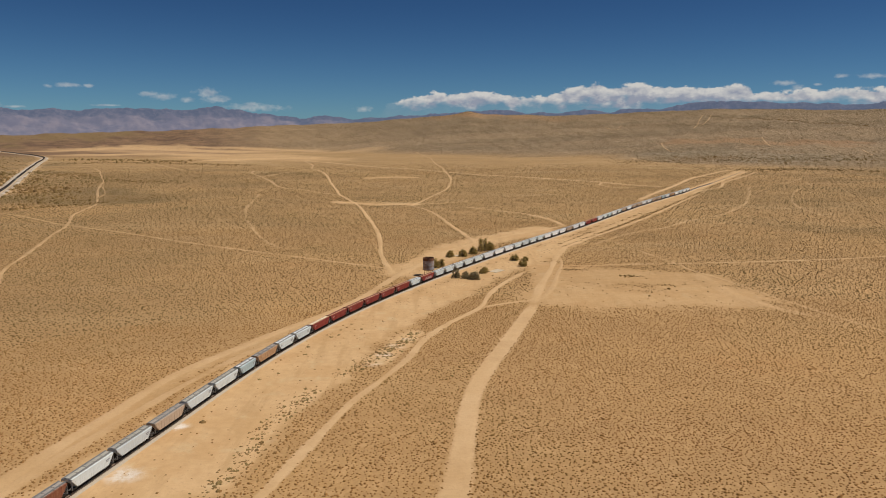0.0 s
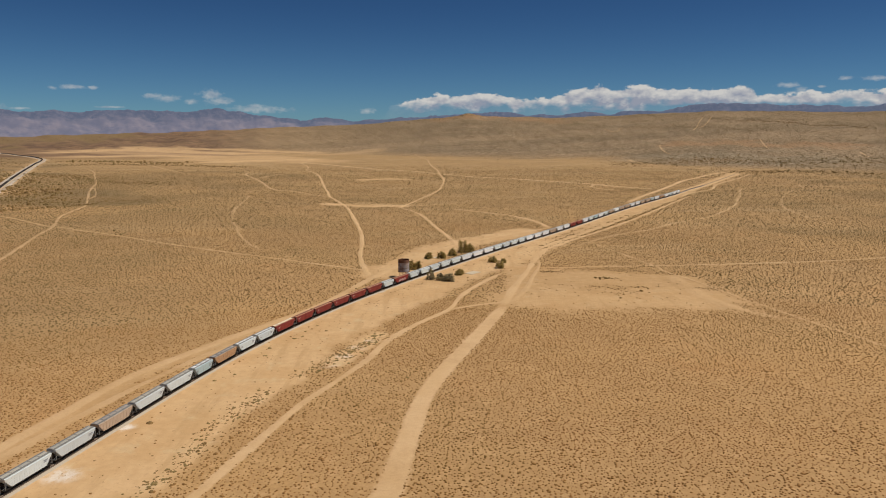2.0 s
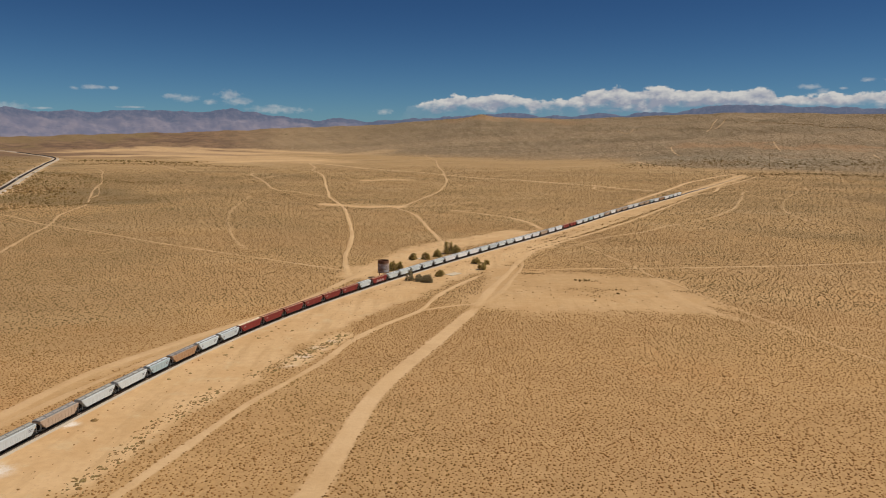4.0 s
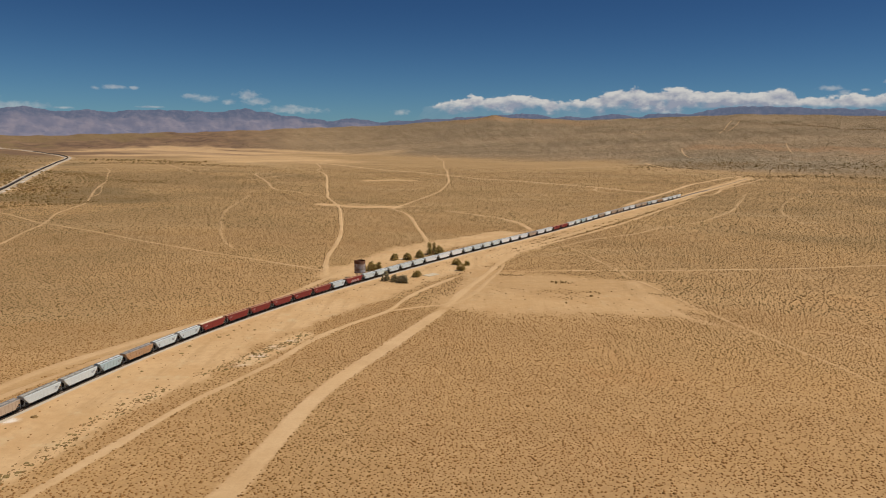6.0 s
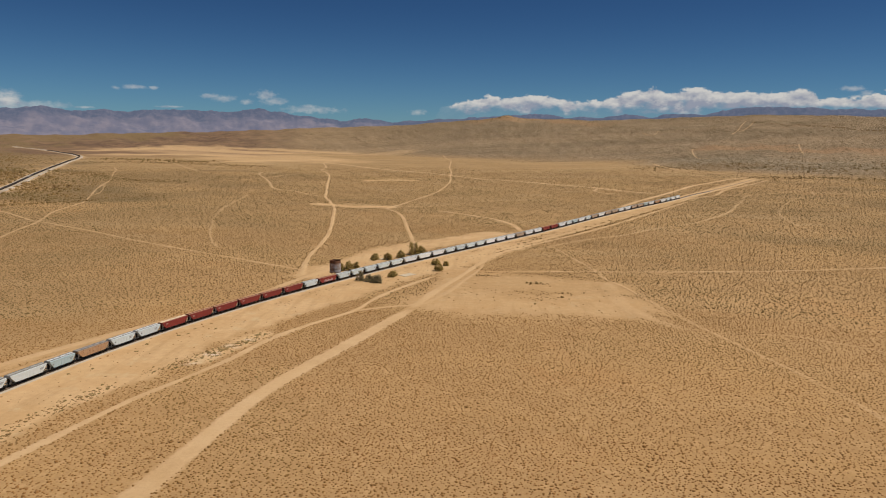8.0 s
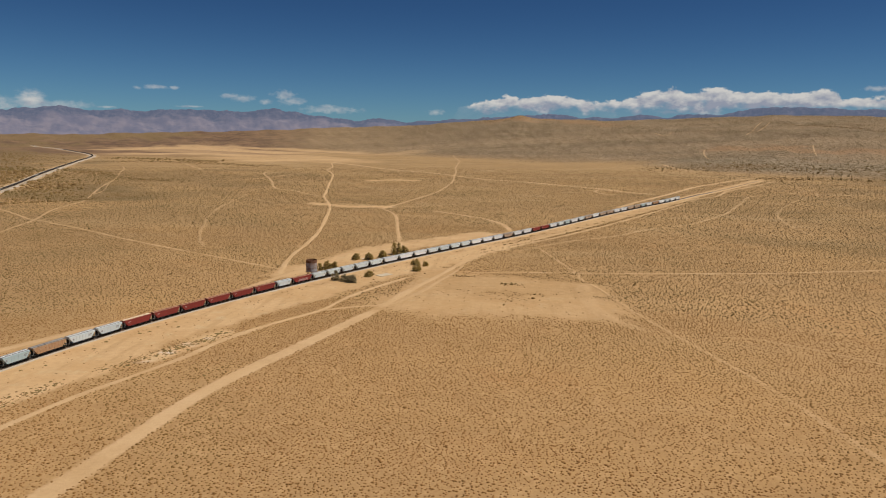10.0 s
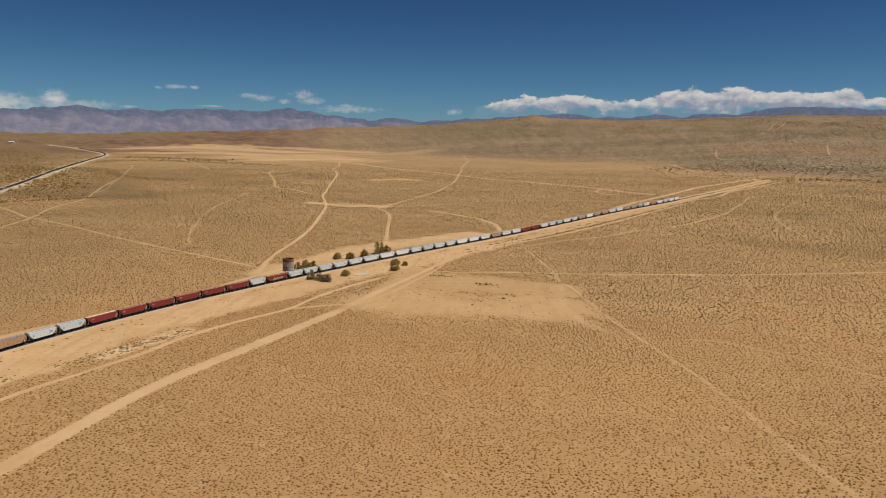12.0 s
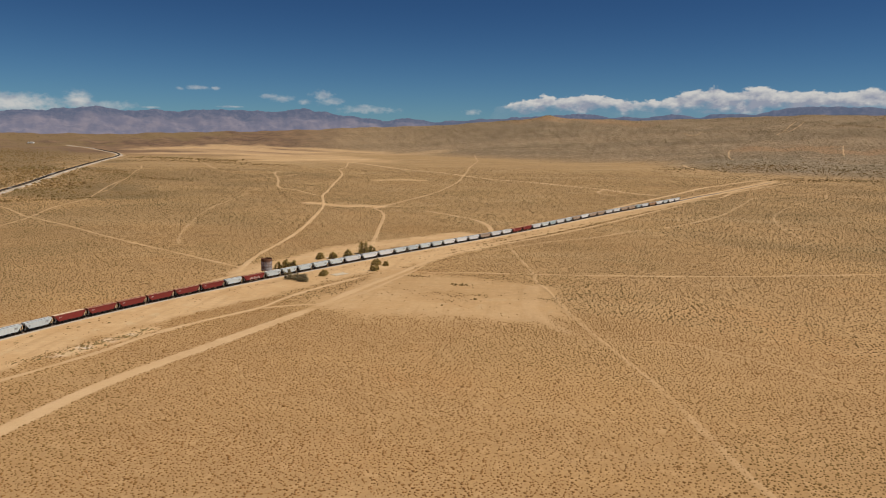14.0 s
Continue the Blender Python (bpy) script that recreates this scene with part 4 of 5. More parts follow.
FIRST_GAP = (-99.5, 175.7)
made = {}
s = arc_of(RAIL_LINE, *FIRST_GAP) - KINDS[STRING[0]][0]
for code in STRING:
    spec = KINDS[code]
    m = car_pose(RAIL_LINE, s + spec[0] / 2, spec[0] * 0.36)
    if code in made:
        copy_thing(made[code], m)
    else:
        made[code] = hopper_car(*spec)
        made[code].matrix_basis = m
    s += spec[0]

# ---- mountains ----
RIDGE = [(-40.29, 0.0199), (-38.96, 0.0219), (-36.9, 0.0236), (-34.76, 0.0267), (-33.28, 0.0296), (-31.8, 0.024), (-29.47, 0.0264), (-27.88, 0.0257), (-25.44, 0.0289), (-23.77, 0.0288), (-21.23, 0.0268), (-19.94, 0.028), (-19.06, 0.0321), (-18.5, 0.0331), (-17.53, 0.0289), (-15.99, 0.0248), (-14.21, 0.0214), (-12.42, 0.0173), (-11.52, 0.0191), (-10.84, 0.0216), (-9.71, 0.0196), (-7.91, 0.0169), (-6.1, 0.0197), (-4.31, 0.0217), (-2.52, 0.0228), (1.27, 0.0283), (2.6, 0.0308), (3.94, 0.0294), (5.71, 0.0258), (8.32, 0.0262), (9.17, 0.0285), (10.02, 0.0308), (10.87, 0.0287), (12.13, 0.028), (14.18, 0.0311), (16.19, 0.0326), (17.74, 0.0376), (19.26, 0.0411), (20.4, 0.0403), (21.88, 0.0401), (23.33, 0.0379), (25.43, 0.0363), (27.7, 0.0367), (29.01, 0.0326), (30.35, 0.0355), (31.57, 0.041), (32.6, 0.0426)]


def mountain_material():
    m, t, b = mat("hazy_mountain_rock")
    p = where(t)
    n1, n2 = noi(t, p, 0.011, 6.0, 0.62), noi(t, p, 0.03, 6.0, 0.72)
    fan = attr(t, "fan")
    mp = t.nodes.new("ShaderNodeMapping")
    mp.inputs["Scale"].default_value = (0.35, 1.0, 2.0)
    put(t, mp.inputs[0], p)
    n3 = noi(t, mp.outputs[0], 0.02, 5.0, 0.6)
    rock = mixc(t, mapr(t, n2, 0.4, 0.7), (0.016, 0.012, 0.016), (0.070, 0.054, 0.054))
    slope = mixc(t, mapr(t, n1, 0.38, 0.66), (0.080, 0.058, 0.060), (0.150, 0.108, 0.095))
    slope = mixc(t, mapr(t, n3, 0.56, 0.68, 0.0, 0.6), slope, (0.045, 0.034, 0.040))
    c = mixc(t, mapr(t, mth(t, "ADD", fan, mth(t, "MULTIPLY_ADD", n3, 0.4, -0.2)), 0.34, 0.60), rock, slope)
    put(t, b.inputs["Base Color"], c)
    b.inputs["Roughness"].default_value = 1.0
    # air light before the far range, put in as a blue glow of the rock
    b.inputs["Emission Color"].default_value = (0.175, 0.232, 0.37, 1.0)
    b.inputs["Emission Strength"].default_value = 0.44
    return m


def make_mountains():
    az = np.arange(-48, 46, 0.1)
    rad = np.linspace(4640, 4940, 34)
    tops = np.interp(az, [a for a, _ in RIDGE], [s for _, s in RIDGE])
    tops = tops + np.array([0.0022 * noise.fractal((q * 0.8, 3.0, 1.0), 0.9, 2.1, 6) + 0.0006 * noise.ridged_multi_fractal((q * 2.3, 5.0, 1.0), 0.9, 2.1, 5, 1.0, 2.0) - 0.0006 for q in az])
    a, r = np.meshgrid(np.radians(az), rad)
    crest = EYE + 0.9 + tops[None] * 4880
    u = (r - 4640) / 240
    rough = np.array([[noise.fractal((q * 0.55, w * 3.0, 2.0), 1.0, 2.1, 6) for q in az] for w in u[:, 0]])
    gully = np.array([[noise.ridged_multi_fractal((q * 1.1, w * 1.6, 7.0), 1.0, 2.1, 5, 1.0, 2.0) for q in az] for w in u[:, 0]]) - 1.0
    shape = np.where(u < 1, np.clip(u, 0, 1) ** 1.15, 1 - 0.5 * (u - 1))
    mid = np.clip(u, 0, 1) * (1 - np.clip(u, 0, 1)) * 4
    foot = 50.0
    z = foot + (crest - foot) * shape + mid * (rough * 20 + gully * 8) + np.clip(u, 0, 1) ** 4 * rough * 4
    fan = np.clip(1.25 - u * 1.05 + 0.12 * rough, 0, 1)
    x, y = CX + r * np.sin(a), CY + r * np.cos(a)
    n, k = x.shape
    i = np.arange(n * k).reshape(n, k)
    faces = np.stack([i[:-1, :-1], i[:-1, 1:], i[1:, 1:], i[1:, :-1]], -1).reshape(-1, 4)[:, ::-1]
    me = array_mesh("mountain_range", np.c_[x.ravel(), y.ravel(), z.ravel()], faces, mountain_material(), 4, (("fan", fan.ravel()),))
    me.shade_smooth()
    tagged(new("mountain_range", me), "hazy blue and mauve desert mountain range along the horizon", "mountains", kind="structure")


make_mountains()

# ---- water tank ----
def water_tank(x, y):
    z = float(ground_z(x, y))
    ob = new("water_tank")
    ob.location = (x, y, z)
    base, top, r, course = 4.2, 12.3, 3.75, 2.0
    bm = bmesh.new()
    n = 28
    ring = lambda rr, zz: [(rr * math.cos(2 * math.pi * k / n), rr * math.sin(2 * math.pi * k / n), zz) for k in range(n)]
    loft(bm, [ring(r, base), ring(r, base + 0.1)] + [ring(r, base + course * k) for k in range(1, 4)])
    part("tank_shell", bm, M_TANK, ob, "rust-streaked grey riveted steel shell")
    bm = bmesh.new()
    rim = [(rr * math.cos(2 * math.pi * k / n), rr * math.sin(2 * math.pi * k / n)) for rr in (r,) for k in range(n)]
    jag = [top - 0.35 * (0.5 + 0.5 * math.sin(k * 1.9)) * (1 if k % 5 < 3 else 0.2) for k in range(n)]
    loft(bm, [ring(r + 0.01, base + 3 * course), [(x, y, z) for (x, y), z in zip(rim, jag)], [(x * 0.98, y * 0.98, z) for (x, y), z in zip(rim, jag)], ring(r - 0.07, base + 3 * course + 0.02)])
    part("top_course", bm, M_RUST, ob, "dark rusted top course with a ragged rim")
    for k in range(4):
        bm = bmesh.new()
        zz = base + course * k + 0.1
        loft(bm, [ring(r + 0.005, zz - 0.09), ring(r + 0.07, zz - 0.09), ring(r + 0.07, zz + 0.09), ring(r + 0.005, zz + 0.09)], caps=False)
        part("hoop", bm, M_HOOP, ob, "rusty steel hoop")
    bm = bmesh.new()
    for k in (-2.4, -0.8, 0.8, 2.4):
        w = math.sqrt(max(0.1, (r + 0.25) ** 2 - k * k))
        box(bm, -w, w, k - 0.13, k + 0.13, base - 0.4, base - 0.02)
    part("joist", bm, M_RUST, ob)
    bm = bmesh.new()
    rod(bm, (0, 0, 0), (0, 0, base - 0.38), 0.14, sides=8)
    leg = finish("leg", bm, M_RUST)
    for k in range(8):
        a = 2 * math.pi * (k + 0.5) / 8
        part("leg", leg, None, ob).location = (2.9 * math.cos(a), 2.9 * math.sin(a), 0)
    part("leg", leg, None, ob)
    return tagged(ob, "rusty round steel water tank on stilt legs", "water tank")


water_tank(-9.6, 471.1)

# ---- trees ----
def make_tree(x, y, width, height, seed, leaves):
    rng = random.Random(seed)
    ob = new("tamarisk_tree")
    ob.location = (x, y, float(ground_z(x, y)) - 0.05)
    bm = bmesh.new()
    lobes = []
    for k in range(int(13 + width)):
        a, q = 2 * math.pi * rng.random(), rng.random() ** 0.45
        top = height * (1.0 - 0.55 * q * q) * rng.uniform(0.5, 0.92)
        tip = Vector((math.cos(a) * width * 0.36 * q, math.sin(a) * width * 0.36 * q, top))
        mid = Vector((tip.x * 0.55, tip.y * 0.55, top * 0.45))
        rod(bm, (0.25 * math.cos(a), 0.25 * math.sin(a), 0), mid, 0.12, 0.08, 5)
        rod(bm, mid, tip, 0.08, 0.03, 4)
        lobes.append((tip.x, tip.y, tip.z, width * rng.uniform(0.06, 0.13)))
        lobes.append((tip.x * 1.15, tip.y * 1.15, top * rng.uniform(0.25, 0.7), width * rng.uniform(0.08, 0.17)))
    part("trunk", bm, M_BARK, ob, "several grey-brown stems")
    n = int(900 + 330 * width)
    pts, fcs = [], []
    for k in range(n):
        lx, ly, lz, lr = rng.choice(lobes)
        d = Vector((rng.gauss(0, 1), rng.gauss(0, 1), rng.gauss(0, 1))).normalized() * lr * rng.uniform(0.3, 1.45)
        c = Vector((lx, ly, lz)) + Vector((d.x, d.y, d.z * 0.95))
        c.z = max(0.1, c.z)
        size = rng.uniform(0.12, 0.34)
        q = Euler((rng.uniform(0, 6.3), rng.uniform(0, 6.3), rng.uniform(0, 6.3))).to_matrix()
        b0 = len(pts)
        for v in ((1.2, 0, -0.1), (-0.6, 0.55, -0.1), (-0.6, -0.55, -0.1), (0, 0, 0.45)):
            pts.append(c + q @ (Vector(v) * size))
        fcs += [(b0, b0 + 1, b0 + 3), (b0 + 1, b0 + 2, b0 + 3), (b0 + 2, b0, b0 + 3), (b0, b0 + 2, b0 + 1)]
    part("crown", array_mesh("crown", np.array([tuple(p) for p in pts]), np.array(fcs), leaves, 3), None, ob, "grey-green feathery foliage")
    return tagged(ob, "bushy grey-green tamarisk tree on bare sand" if height > 5 else "low round grey-green tamarisk bush on bare sand", "tree", "tamarisks by the water tank")


# places, widths and heights of the trees round the water tank
TREES = [(32.5, 570.0, 10.5, 14.0), (39.0, 572.5, 8.6, 8.0), (24.6, 555, 8.2, 6.6), (15.7, 542.5, 7.8, 6.4), (6.2, 540.7, 7.6, 6.4), (-5.6, 496.8, 7.6, 8.0), (-11.3, 495.6, 6.0, 6.0), (-1.8, 499.6, 6.6, 8.2), (8.6, 464.0, 6.4, 9.0), (15.0, 462.0, 6.4, 5.6), (21.2, 459.4, 9.2, 5.8), (28.6, 479.5, 7.2, 5.6), (54.6, 527.0, 7.2, 5.6), (58.6, 505.0, 8.0, 6.4), (62.5, 524.5, 5, 4.2)]
for k, (tx, ty, tw, th) in enumerate(TREES):
    make_tree(tx, ty, tw, th, k + 5, M_TREE_GREY if k in (8, 9, 10) else M_TREE)

# ---- scrub ----
def in_view(x, y):
    left = np.minimum(-0.64 * y, 182 - 0.88 * (y - 14)) - 14
    right = np.maximum(0.64 * y, 182 + 0.47 * (y - 14)) + 14
    return (x > left) & (x < right)


def shrub_mesh(name, label, x, y, size, tall, sides, rings, material, seed, lobes=1):
    rng = np.random.default_rng(seed)
    if lobes > 1:
        a, q = rng.uniform(0, 6.28, (lobes, len(x))), size * rng.uniform(0.25, 0.85, (lobes, len(x)))
        x, y = (x + q * np.cos(a)).ravel(), (y + q * np.sin(a)).ravel()
        size = (size * rng.uniform(0.42, 0.75, (lobes, len(size)))).ravel()
    n = len(x)
    turn = rng.uniform(0, 6.28, n)
    z = ground_z(x, y) - 0.03
    verts = []
    for rr, hh in rings:
        for k in range(sides):
            ang = turn + 2 * np.pi * k / sides
            q = size * rr * rng.uniform(0.68, 1.3, n)
            verts.append(np.c_[x + q * np.cos(ang), y + q * np.sin(ang), z + size * tall * hh * rng.uniform(0.75, 1.25, n)])
    verts = np.stack(verts, 1)
    faces = []
    for g in range(len(rings) - 1):
        for k in range(sides):
            a0, a1 = g * sides + k, g * sides + (k + 1) % sides
            faces += [(a0, a1, a1 + sides), (a0, a1 + sides, a0 + sides)]
    b = (len(rings) - 1) * sides
    faces += [(b, b + k, b + k + 1) for k in range(1, sides - 1)]
    faces = (np.array(faces)[None] + verts.shape[1] * np.arange(n)[:, None, None]).reshape(-1, 3)
    tagged(new(name, array_mesh(name, verts.reshape(-1, 3), faces, material, 3)), label, "shrubs", kind="stuff")


def scatter(step, near, far, seed, jitter=0.5):
    """Points of a jittered grid in the ring round the path's middle."""
    rng = np.random.default_rng(seed)
    gx, gy = np.meshgrid(np.arange(-far, far, step), np.arange(60, far, step))
    x = (gx + rng.uniform(-jitter, jitter, gx.shape) * step).ravel()
    y = (gy + rng.uniform(-jitter, jitter, gy.shape) * step).ravel()
    d = np.hypot(x - CX, y - CY)
    k = (d > near) & (d < far) & in_view(x, y)
    return x[k], y[k], d[k], rng


def shrub_cover(x, y):
    cover = 0.88 + 0.16 * wob(x, y, 55.0) + 0.2 * wob(x, y, 12.0)
    cover = cover * (1 - 0.985 * np.clip(sand_at(x, y, True) * 1.4, 0, 1))
    for _, w, trace, _, pts in ROADS:
        if trace > 0.45 and w < 9:
            cover = np.where(line_dist(x, y, smooth_line(pts, 8.0)) < w * 0.6, 0, cover)
    return np.where(line_dist(x, y, RAIL_LINE[::3]) < 3.4, 0, cover)


def shrub_field(name, label, step, near, far, seed, mean, rings, sides=5, material=M_SHRUB, lobes=1):
    x, y, d, rng = scatter(step, near, far, seed)
    keep = rng.random(len(x)) < shrub_cover(x, y) * (1 - sstep(1300, 1900, d))
    x, y = x[keep], y[keep]
    size = np.exp(rng.normal(math.log(mean), 0.25, len(x)))
    shrub_mesh(name, label, x, y, size, 0.62, sides, rings, material, seed + 50, lobes)


DOME, LOW = ((0.8, 0.0), (1.0, 0.45), (0.45, 0.95)), ((0.95, 0.0), (0.7, 0.8))
shrub_field("desert_shrubs", "small dry brown creosote shrubs dotted over the sand", 1.22, 100, 230, 3, 0.32, DOME, 5)
shrub_field("desert_shrubs", "dry brown creosote shrubs spread over the flat", 1.33, 230, 420, 13, 0.38, LOW, 4, M_MID)
shrub_field("desert_shrubs", "dry olive-brown shrubs on the middle flat", 1.9, 420, 760, 14, 0.52, LOW, 3, M_FLAT)
shrub_field("distant_shrubs", "sparse dry brown shrubs on the farther flat", 3.0, 760, 1150, 4, 0.70, LOW, 3, M_DRY)
shrub_field("distant_shrubs", "thin dry scrub on the far flat", 4.4, 1150, 1900, 5, 0.88, LOW, 3, M_DRY)


def home_shrubs():
    """The scrub under and behind the flight path."""
    rng = np.random.default_rng(44)
    gx, gy = np.meshgrid(np.arange(-170, 360, 2.9), np.arange(-190, 190, 2.9))
    x, y = (gx + rng.uniform(-1.3, 1.3, gx.shape)).ravel(), (gy + rng.uniform(-1.3, 1.3, gy.shape)).ravel()
    keep = ~((np.hypot(x - CX, y - CY) > 100) & in_view(x, y) & (y > 60)) & (rng.random(len(x)) < shrub_cover(x, y))
    x, y = x[keep], y[keep]
    shrub_mesh("desert_shrubs", "small dry brown shrubs on the open sand", x, y, np.exp(rng.normal(math.log(0.42), 0.24, len(x))), 0.62, 3, LOW, M_SHRUB, 45)


home_shrubs()


def belt_shrubs():
    rng = np.random.default_rng(21)
    xs, ys = [], []
    for line, count in ((BELTS[0], 230), (BELTS[1], 270), (BELTS[2], 230)):
        c = smooth_line(line, 0.5)
        q = c[rng.integers(0, len(c), count)] + rng.normal(0, 2.6, (count, 2))
        xs.append(q[:, 0])
        ys.append(q[:, 1])
    # lone bushes on the bare sand beside the rails
    lone = RAIL_LINE[rng.integers(10, 150, 260)] + np.c_[rng.uniform(5, 30, 260), rng.uniform(-14, 0, 260)]
    x, y = np.r_[xs[0], xs[1], lone[:, 0]], np.r_[ys[0], ys[1], lone[:, 1]]
    size = np.exp(rng.normal(math.log(0.30), 0.32, len(x))) * np.r_[np.ones(len(x) - 260), np.full(260, 0.7)]
    x, y, size = np.r_[x, -80.0], np.r_[y, 224.0], np.r_[size, 1.2]
    shrub_mesh("saltbush", "dry brown saltbush clumps on pale sand beside the track", x, y, size, 0.8, 4, LOW, M_BUSH, 22, 6)
    # single broad bushes near the rails
    spots = np.array([(-72, 265), (-61, 308), (-53, 324), (-50, 327), (-50, 336), (-40, 338), (-46, 347), (-66, 272), (-60, 297), (-51, 232), (4, 270)], float)
    shrub_mesh("saltbush", "broad brown saltbush standing alone on bare sand", spots[:, 0], spots[:, 1], rng.uniform(0.55, 0.95, len(spots)), 0.6, 5, LOW, M_CLUMP, 26, 7)
    # tufts along the shoulder behind the rails
    k = rng.integers(12, 95, 620)
    d, nrm = frames_along(RAIL_LINE)
    q = RAIL_LINE[k] - nrm[k] * rng.uniform(3.6, 8.5, 620)[:, None] + d[k] * rng.uniform(-2, 2, 620)[:, None]
    shrub_mesh("saltbush", "small dry tufts along the sandy shoulder of the rails", q[:, 0], q[:, 1], np.exp(rng.normal(math.log(0.34), 0.3, 620)), 0.8, 4, LOW, M_BUSH, 24, 3)
    # larger dark clumps among them
    big = []
    for line, count in ((BELTS[0], 45), (BELTS[1], 60), (BELTS[2], 75)):
        c = smooth_line(line, 0.5)
        big.append(c[rng.integers(0, len(c), count)] + rng.normal(0, 2.2, (count, 2)))
    big = np.concatenate(big)
    shrub_mesh("saltbush", "dark olive-brown saltbush clumps on crusted pale soil", big[:, 0], big[:, 1], np.exp(rng.normal(math.log(0.5), 0.3, len(big))), 0.8, 4, LOW, M_CLUMP, 23, 7)


M_SLOPE = leaf_material("slope_scrub_leaves", (0.105, 0.07, 0.034), (0.215, 0.142, 0.068))
M_CLUMP = leaf_material("dark_saltbush_leaves", (0.155, 0.100, 0.036), (0.30, 0.205, 0.080))
M_BUSH = leaf_material("saltbush_leaves", (0.14, 0.082, 0.030), (0.27, 0.162, 0.060))
BELTS = [[(-12, 327), (-24, 304), (-34, 284), (-41, 269)], [(-48, 254), (-57, 222), (-59, 196), (-63, 176)], [(-28, 289), (-22, 306), (-17, 323), (-14, 331)]]
belt_shrubs()


def joshua_slope():
    x, y, d, rng = scatter(8.4, 1600, 4560, 9, 0.6)
    baj, _, az = bajada_at(x, y)
    keep = rng.random(len(x)) < baj * (0.15 + 0.85 * sstep(-17, 3, az)) * (0.72 + 0.3 * wob(x, y, 150.0)) * (1 - np.clip(sand_at(x, y), 0, 1))
    x, y, d = x[keep], y[keep], d[keep]
    size = np.exp(rng.normal(math.log(1.25), 0.35, len(x))) * (1 + 0.5 * sstep(2300, 4300, d))
    shrub_mesh("slope_shrubs", "dark desert trees and scrub dotted over the far rising slope", x, y, size, 0.55, 3, LOW, M_SLOPE, 31)


joshua_slope()


# bands of thicker scrub: half width, spacing, size, line
DENSE = []
DENSE.append((95, 8.5, 2.2, [(-900, 1380), (-760, 1180), (-640, 1040)]))
DENSE.append((60, 8.5, 2.0, [(-620, 1080), (-560, 970), (-505, 880)]))
DENSE.append((5, 4.5, 1.7, [(-520, 812), (-485, 838), (-453, 876), (-430, 905)]))
DENSE.append((60, 10.0, 2.2, [(-1040, 2010), (-900, 1950), (-830, 1960), (-690, 1880)]))
# this row of bushes is added to draw the shaded face of a scarp
DENSE.append((14, 9.0, 2.4, [(1420, 3820), (1537, 3628), (1651, 3409), (1745, 3166), (1800, 3000)]))
DENSE.append((170, 11.0, 1.5, [(-2137, 2554), (-1387, 1987), (-965, 1265)]))
DENSE.append((60, 9.0, 1.2, [(-776, 1057), (-668, 1027), (-697, 1172)]))
DENSE.append((35, 9.0, 1.0, [(-503, 869), (-460, 927), (-363, 966)]))
DENSE.append((8, 6.0, 1.0, [(-545, 822), (-492, 845), (-457, 856), (-440, 895)]))
DENSE.append((55, 7.5, 1.3, [(-945, 1735), (-849, 1826), (-654, 1771), (-477, 1693)]))
DENSE.append((40, 7.0, 1.2, [(-776, 1402), (-593, 1230), (-463, 1197)]))
DENSE.append((130, 9.0, 1.5, [(528, 1812), (731, 1974), (804, 1786), (1088, 1745)]))
DENSE.append((45, 8.0, 1.3, [(631, 1450), (760, 1499), (884, 1414)]))
DENSE.append((1.6, 2.4, 0.5, [(101, 590), (143, 661), (184, 727), (245, 820), (310, 925)]))
DENSE.append((1.6, 3.0, 0.5, [(98, 600), (134, 664), (174, 730), (232, 822)]))
DENSE.append((3.5, 1.3, 0.42, [(87, 490), (93, 491), (99, 490)]))
DENSE.append((3.5, 1.3, 0.5, [(122, 467), (127, 468), (133, 466)]))
DENSE.append((1.2, 1.5, 0.5, [(150, 515), (166, 512), (176, 508)]))
DENSE.append((26, 10.0, 0.42, [(88, 440), (119, 410), (160, 425)]))


def dense_scrub():
    xs, ys, ss = [], [], []
    for k, (w, step, size, pts) in enumerate(DENSE):
        rng = np.random.default_rng(70 + k)
        size *= 0.8 if size > 0.9 else 1.0
        c = smooth_line(pts, step)
        n = int(len(c) * 2 * w / step * (0.7 if w > 50 else 0.8))
        q = c[rng.integers(0, len(c), n)] + rng.normal(0, w * 0.55, (n, 2))
        xs.append(q[:, 0]), ys.append(q[:, 1]), ss.append(size * np.exp(rng.normal(0, 0.35, n)))
    x, y, size = np.concatenate(xs), np.concatenate(ys), np.concatenate(ss)
    ok = line_dist(x, y, FAR_LINE[::3]) > 9
    shrub_mesh("thicket_shrubs", "dark olive-brown scrub in thicker bands, one row drawn for a scarp's shade", x[ok], y[ok], size[ok], 0.9, 5, LOW, M_BUSH, 80)


dense_scrub()

# ---- old slabs by the tank ----
def slab(x, y, w, d, turn):
    bm = bmesh.new()
    box(bm, -w / 2, w / 2, -d / 2, d / 2, -0.2, 0.22)
    bmesh.ops.bevel(bm, geom=bm.edges[:], offset=0.05, segments=1, affect="EDGES")
    ob = new("concrete_slab", finish("concrete_slab", bm, M_SLAB))
    ob.matrix_basis = pose(x, y, float(ground_z(x, y)), 0, 0, turn)
    tagged(ob, "bare pale concrete foundation slab half buried in sand", "slab")


slab(38.0, 486.5, 11.0, 6.5, 52)
slab(11.0, 546.0, 6.0, 4.0, 55)
slab(-20.5, 424.5, 6.0, 1.4, 52)


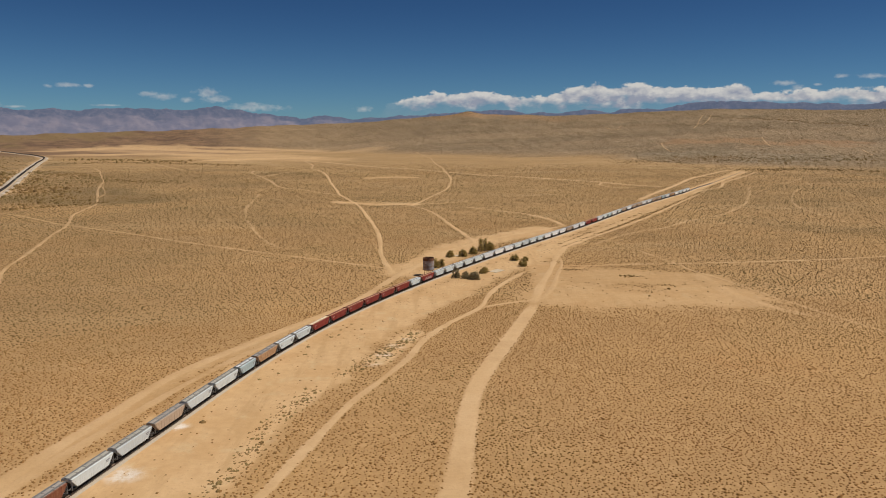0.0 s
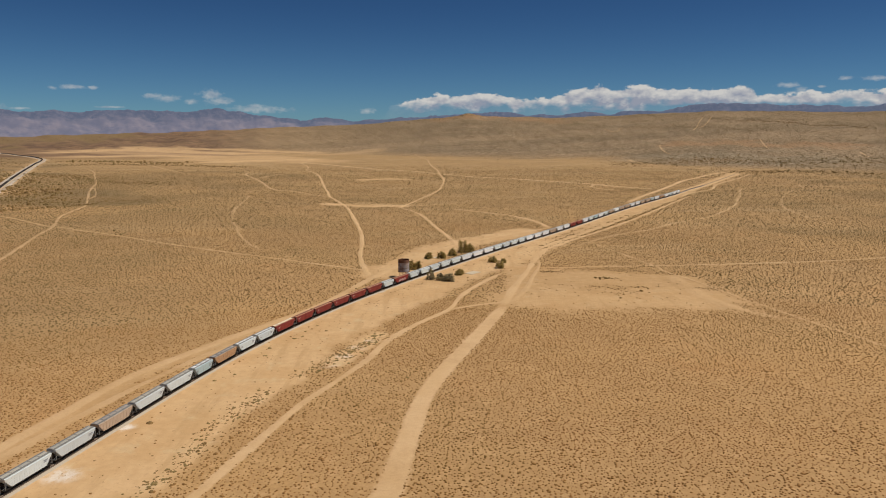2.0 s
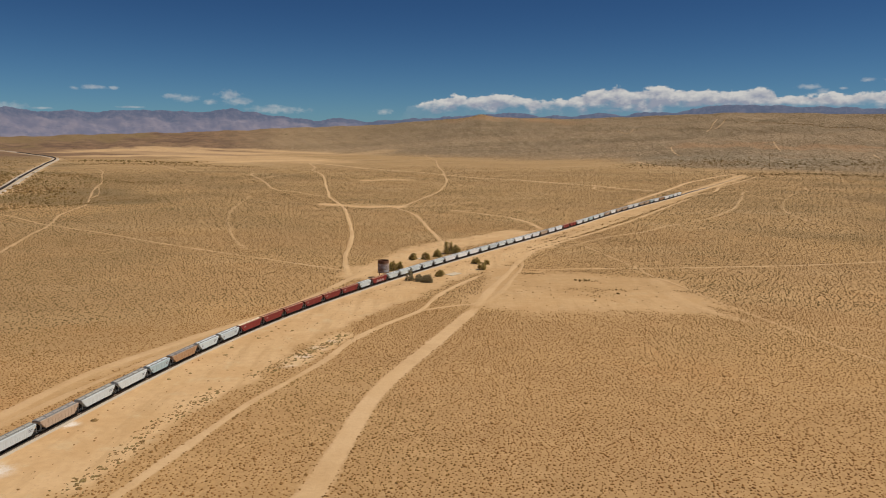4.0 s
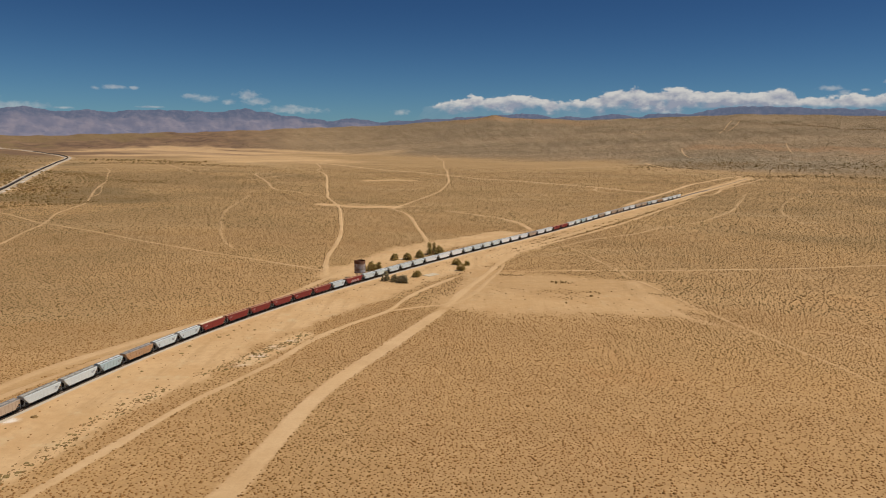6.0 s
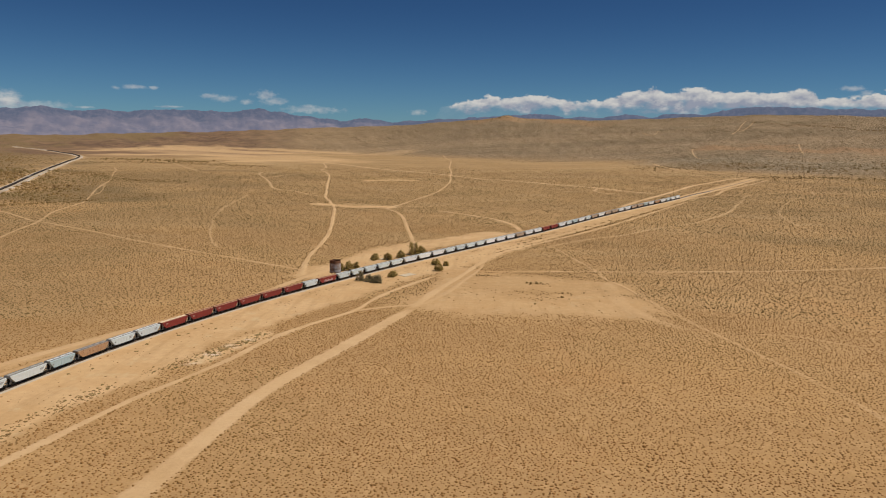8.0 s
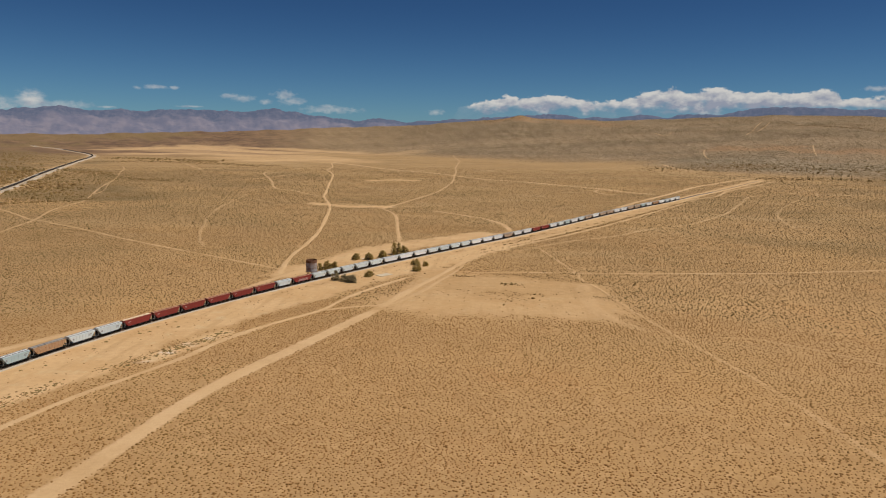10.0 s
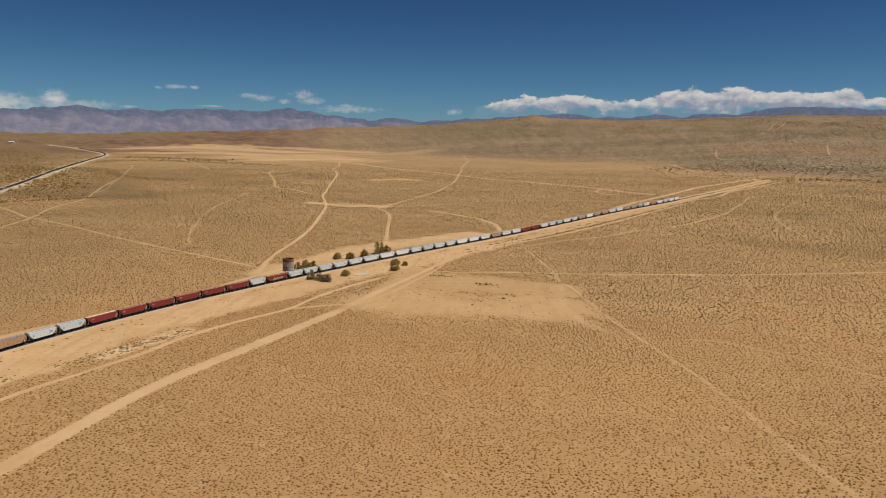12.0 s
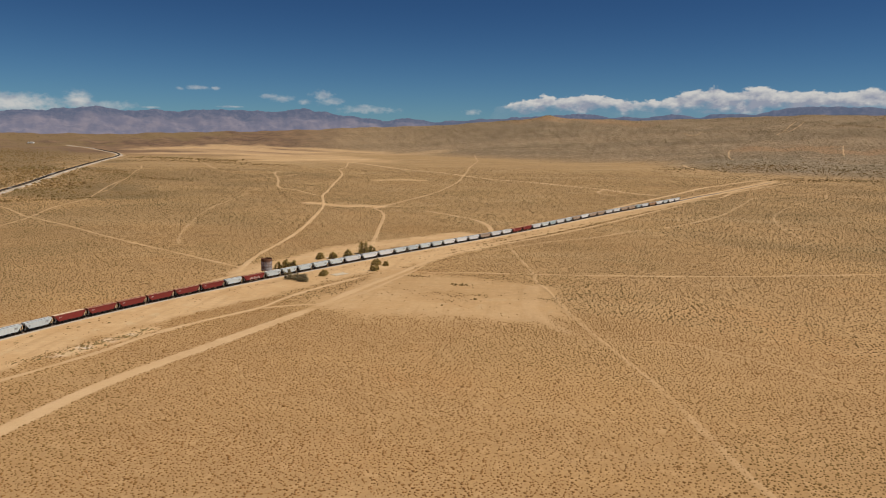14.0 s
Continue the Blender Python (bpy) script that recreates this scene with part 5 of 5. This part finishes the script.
# ---- the dark cars on the distant curve ----
def far_car(paint, label):
    """A plain open gondola car, along x, rail head at z = 0."""
    car = new("freight_car")
    bm = bmesh.new()
    for s in (-1, 1):
        box(bm, -8.6, 8.6, s * 1.45 - 0.05, s * 1.45 + 0.05, 1.1, 2.0)
        box(bm, s * 8.6 - 0.05, s * 8.6 + 0.05, -1.4, 1.4, 1.1, 2.0)
        for k in range(9):
            box(bm, -8.4 + 2.1 * k - 0.07, -8.4 + 2.1 * k + 0.07, s * 1.5, s * 1.6, 1.15, 1.95)
    box(bm, -8.55, 8.55, -1.4, 1.4, 1.05, 1.25)
    part("body", bm, paint, car)
    bm = bmesh.new()
    for s in (-1, 1):
        for k in (-0.9, 0.9):
            rod(bm, (k, s * 0.65, 0.42), (k, s * 0.82, 0.42), 0.42, sides=8)
        box(bm, -1.3, 1.3, s * 0.95 - 0.1, s * 0.95 + 0.1, 0.3, 0.7)
    box(bm, -0.3, 0.3, -1.0, 1.0, 0.45, 1.1)
    tm = finish("truck", bm, M_UNDER)
    for s in (-1, 1):
        part("truck", tm, None, car).location.x = 6.6 * s
    bm = bmesh.new()
    box(bm, -9.2, 9.2, -0.3, 0.3, 0.75, 1.04)
    part("centre_sill", bm, M_UNDER, car)
    return tagged(car, label, "freight car", "distant string of freight cars")


M_FAR = paint_material("dark_brown_car_paint", (0.060, 0.045, 0.038), (0.11, 0.08, 0.06), 0.3)
M_FAR_PALE = paint_material("dusty_grey_car_paint", (0.34, 0.33, 0.31), (0.25, 0.22, 0.18), 0.2)
far_total = np.hypot(*np.diff(FAR_LINE, axis=0).T).sum()
far_made = {}
for k in range(int(min(far_total - 30, 2300) // 18.5)):
    m = car_pose(FAR_LINE, 12 + 18.5 * k, 6.6)
    pale = k in (9, 23, 24, 37, 52, 71)
    if pale in far_made:
        copy_thing(far_made[pale], m)
    else:
        far_made[pale] = far_car(M_FAR_PALE if pale else M_FAR, "dusty grey open gondola car on the distant curve" if pale else "dark brown open gondola car on the distant curve")
        far_made[pale].matrix_basis = m


# ---- far shed ----
def far_shed(x, y, turn):
    ob = new("shed")
    ob.matrix_basis = pose(x, y, float(ground_z(x, y)), 0, 0, turn)
    bm = bmesh.new()
    box(bm, -14, 14, -6, 6, -0.5, 5.0)
    part("wall", bm, M_SHED, ob)
    bm = bmesh.new()
    loft(bm, [[(s, y0, z0) for y0, z0 in ((-6.4, 4.9), (0, 7.2), (6.4, 4.9), (6.4, 5.1), (0, 7.45), (-6.4, 5.1))] for s in (-14.4, 14.4)])
    part("roof", bm, M_SHED, ob)
    bm = bmesh.new()
    box(bm, -3, 3, -6.08, -6.0, 0, 4.0)
    part("door", bm, M_END, ob, "dark wide shed door")
    tagged(ob, "long low white metal shed standing on the far plain", "shed")


M_SHED = plain_material("white_sheet_metal", (0.74, 0.73, 0.70), (0.60, 0.57, 0.52), 0.3, 0.6)
far_shed(-2328, 3156, 12)
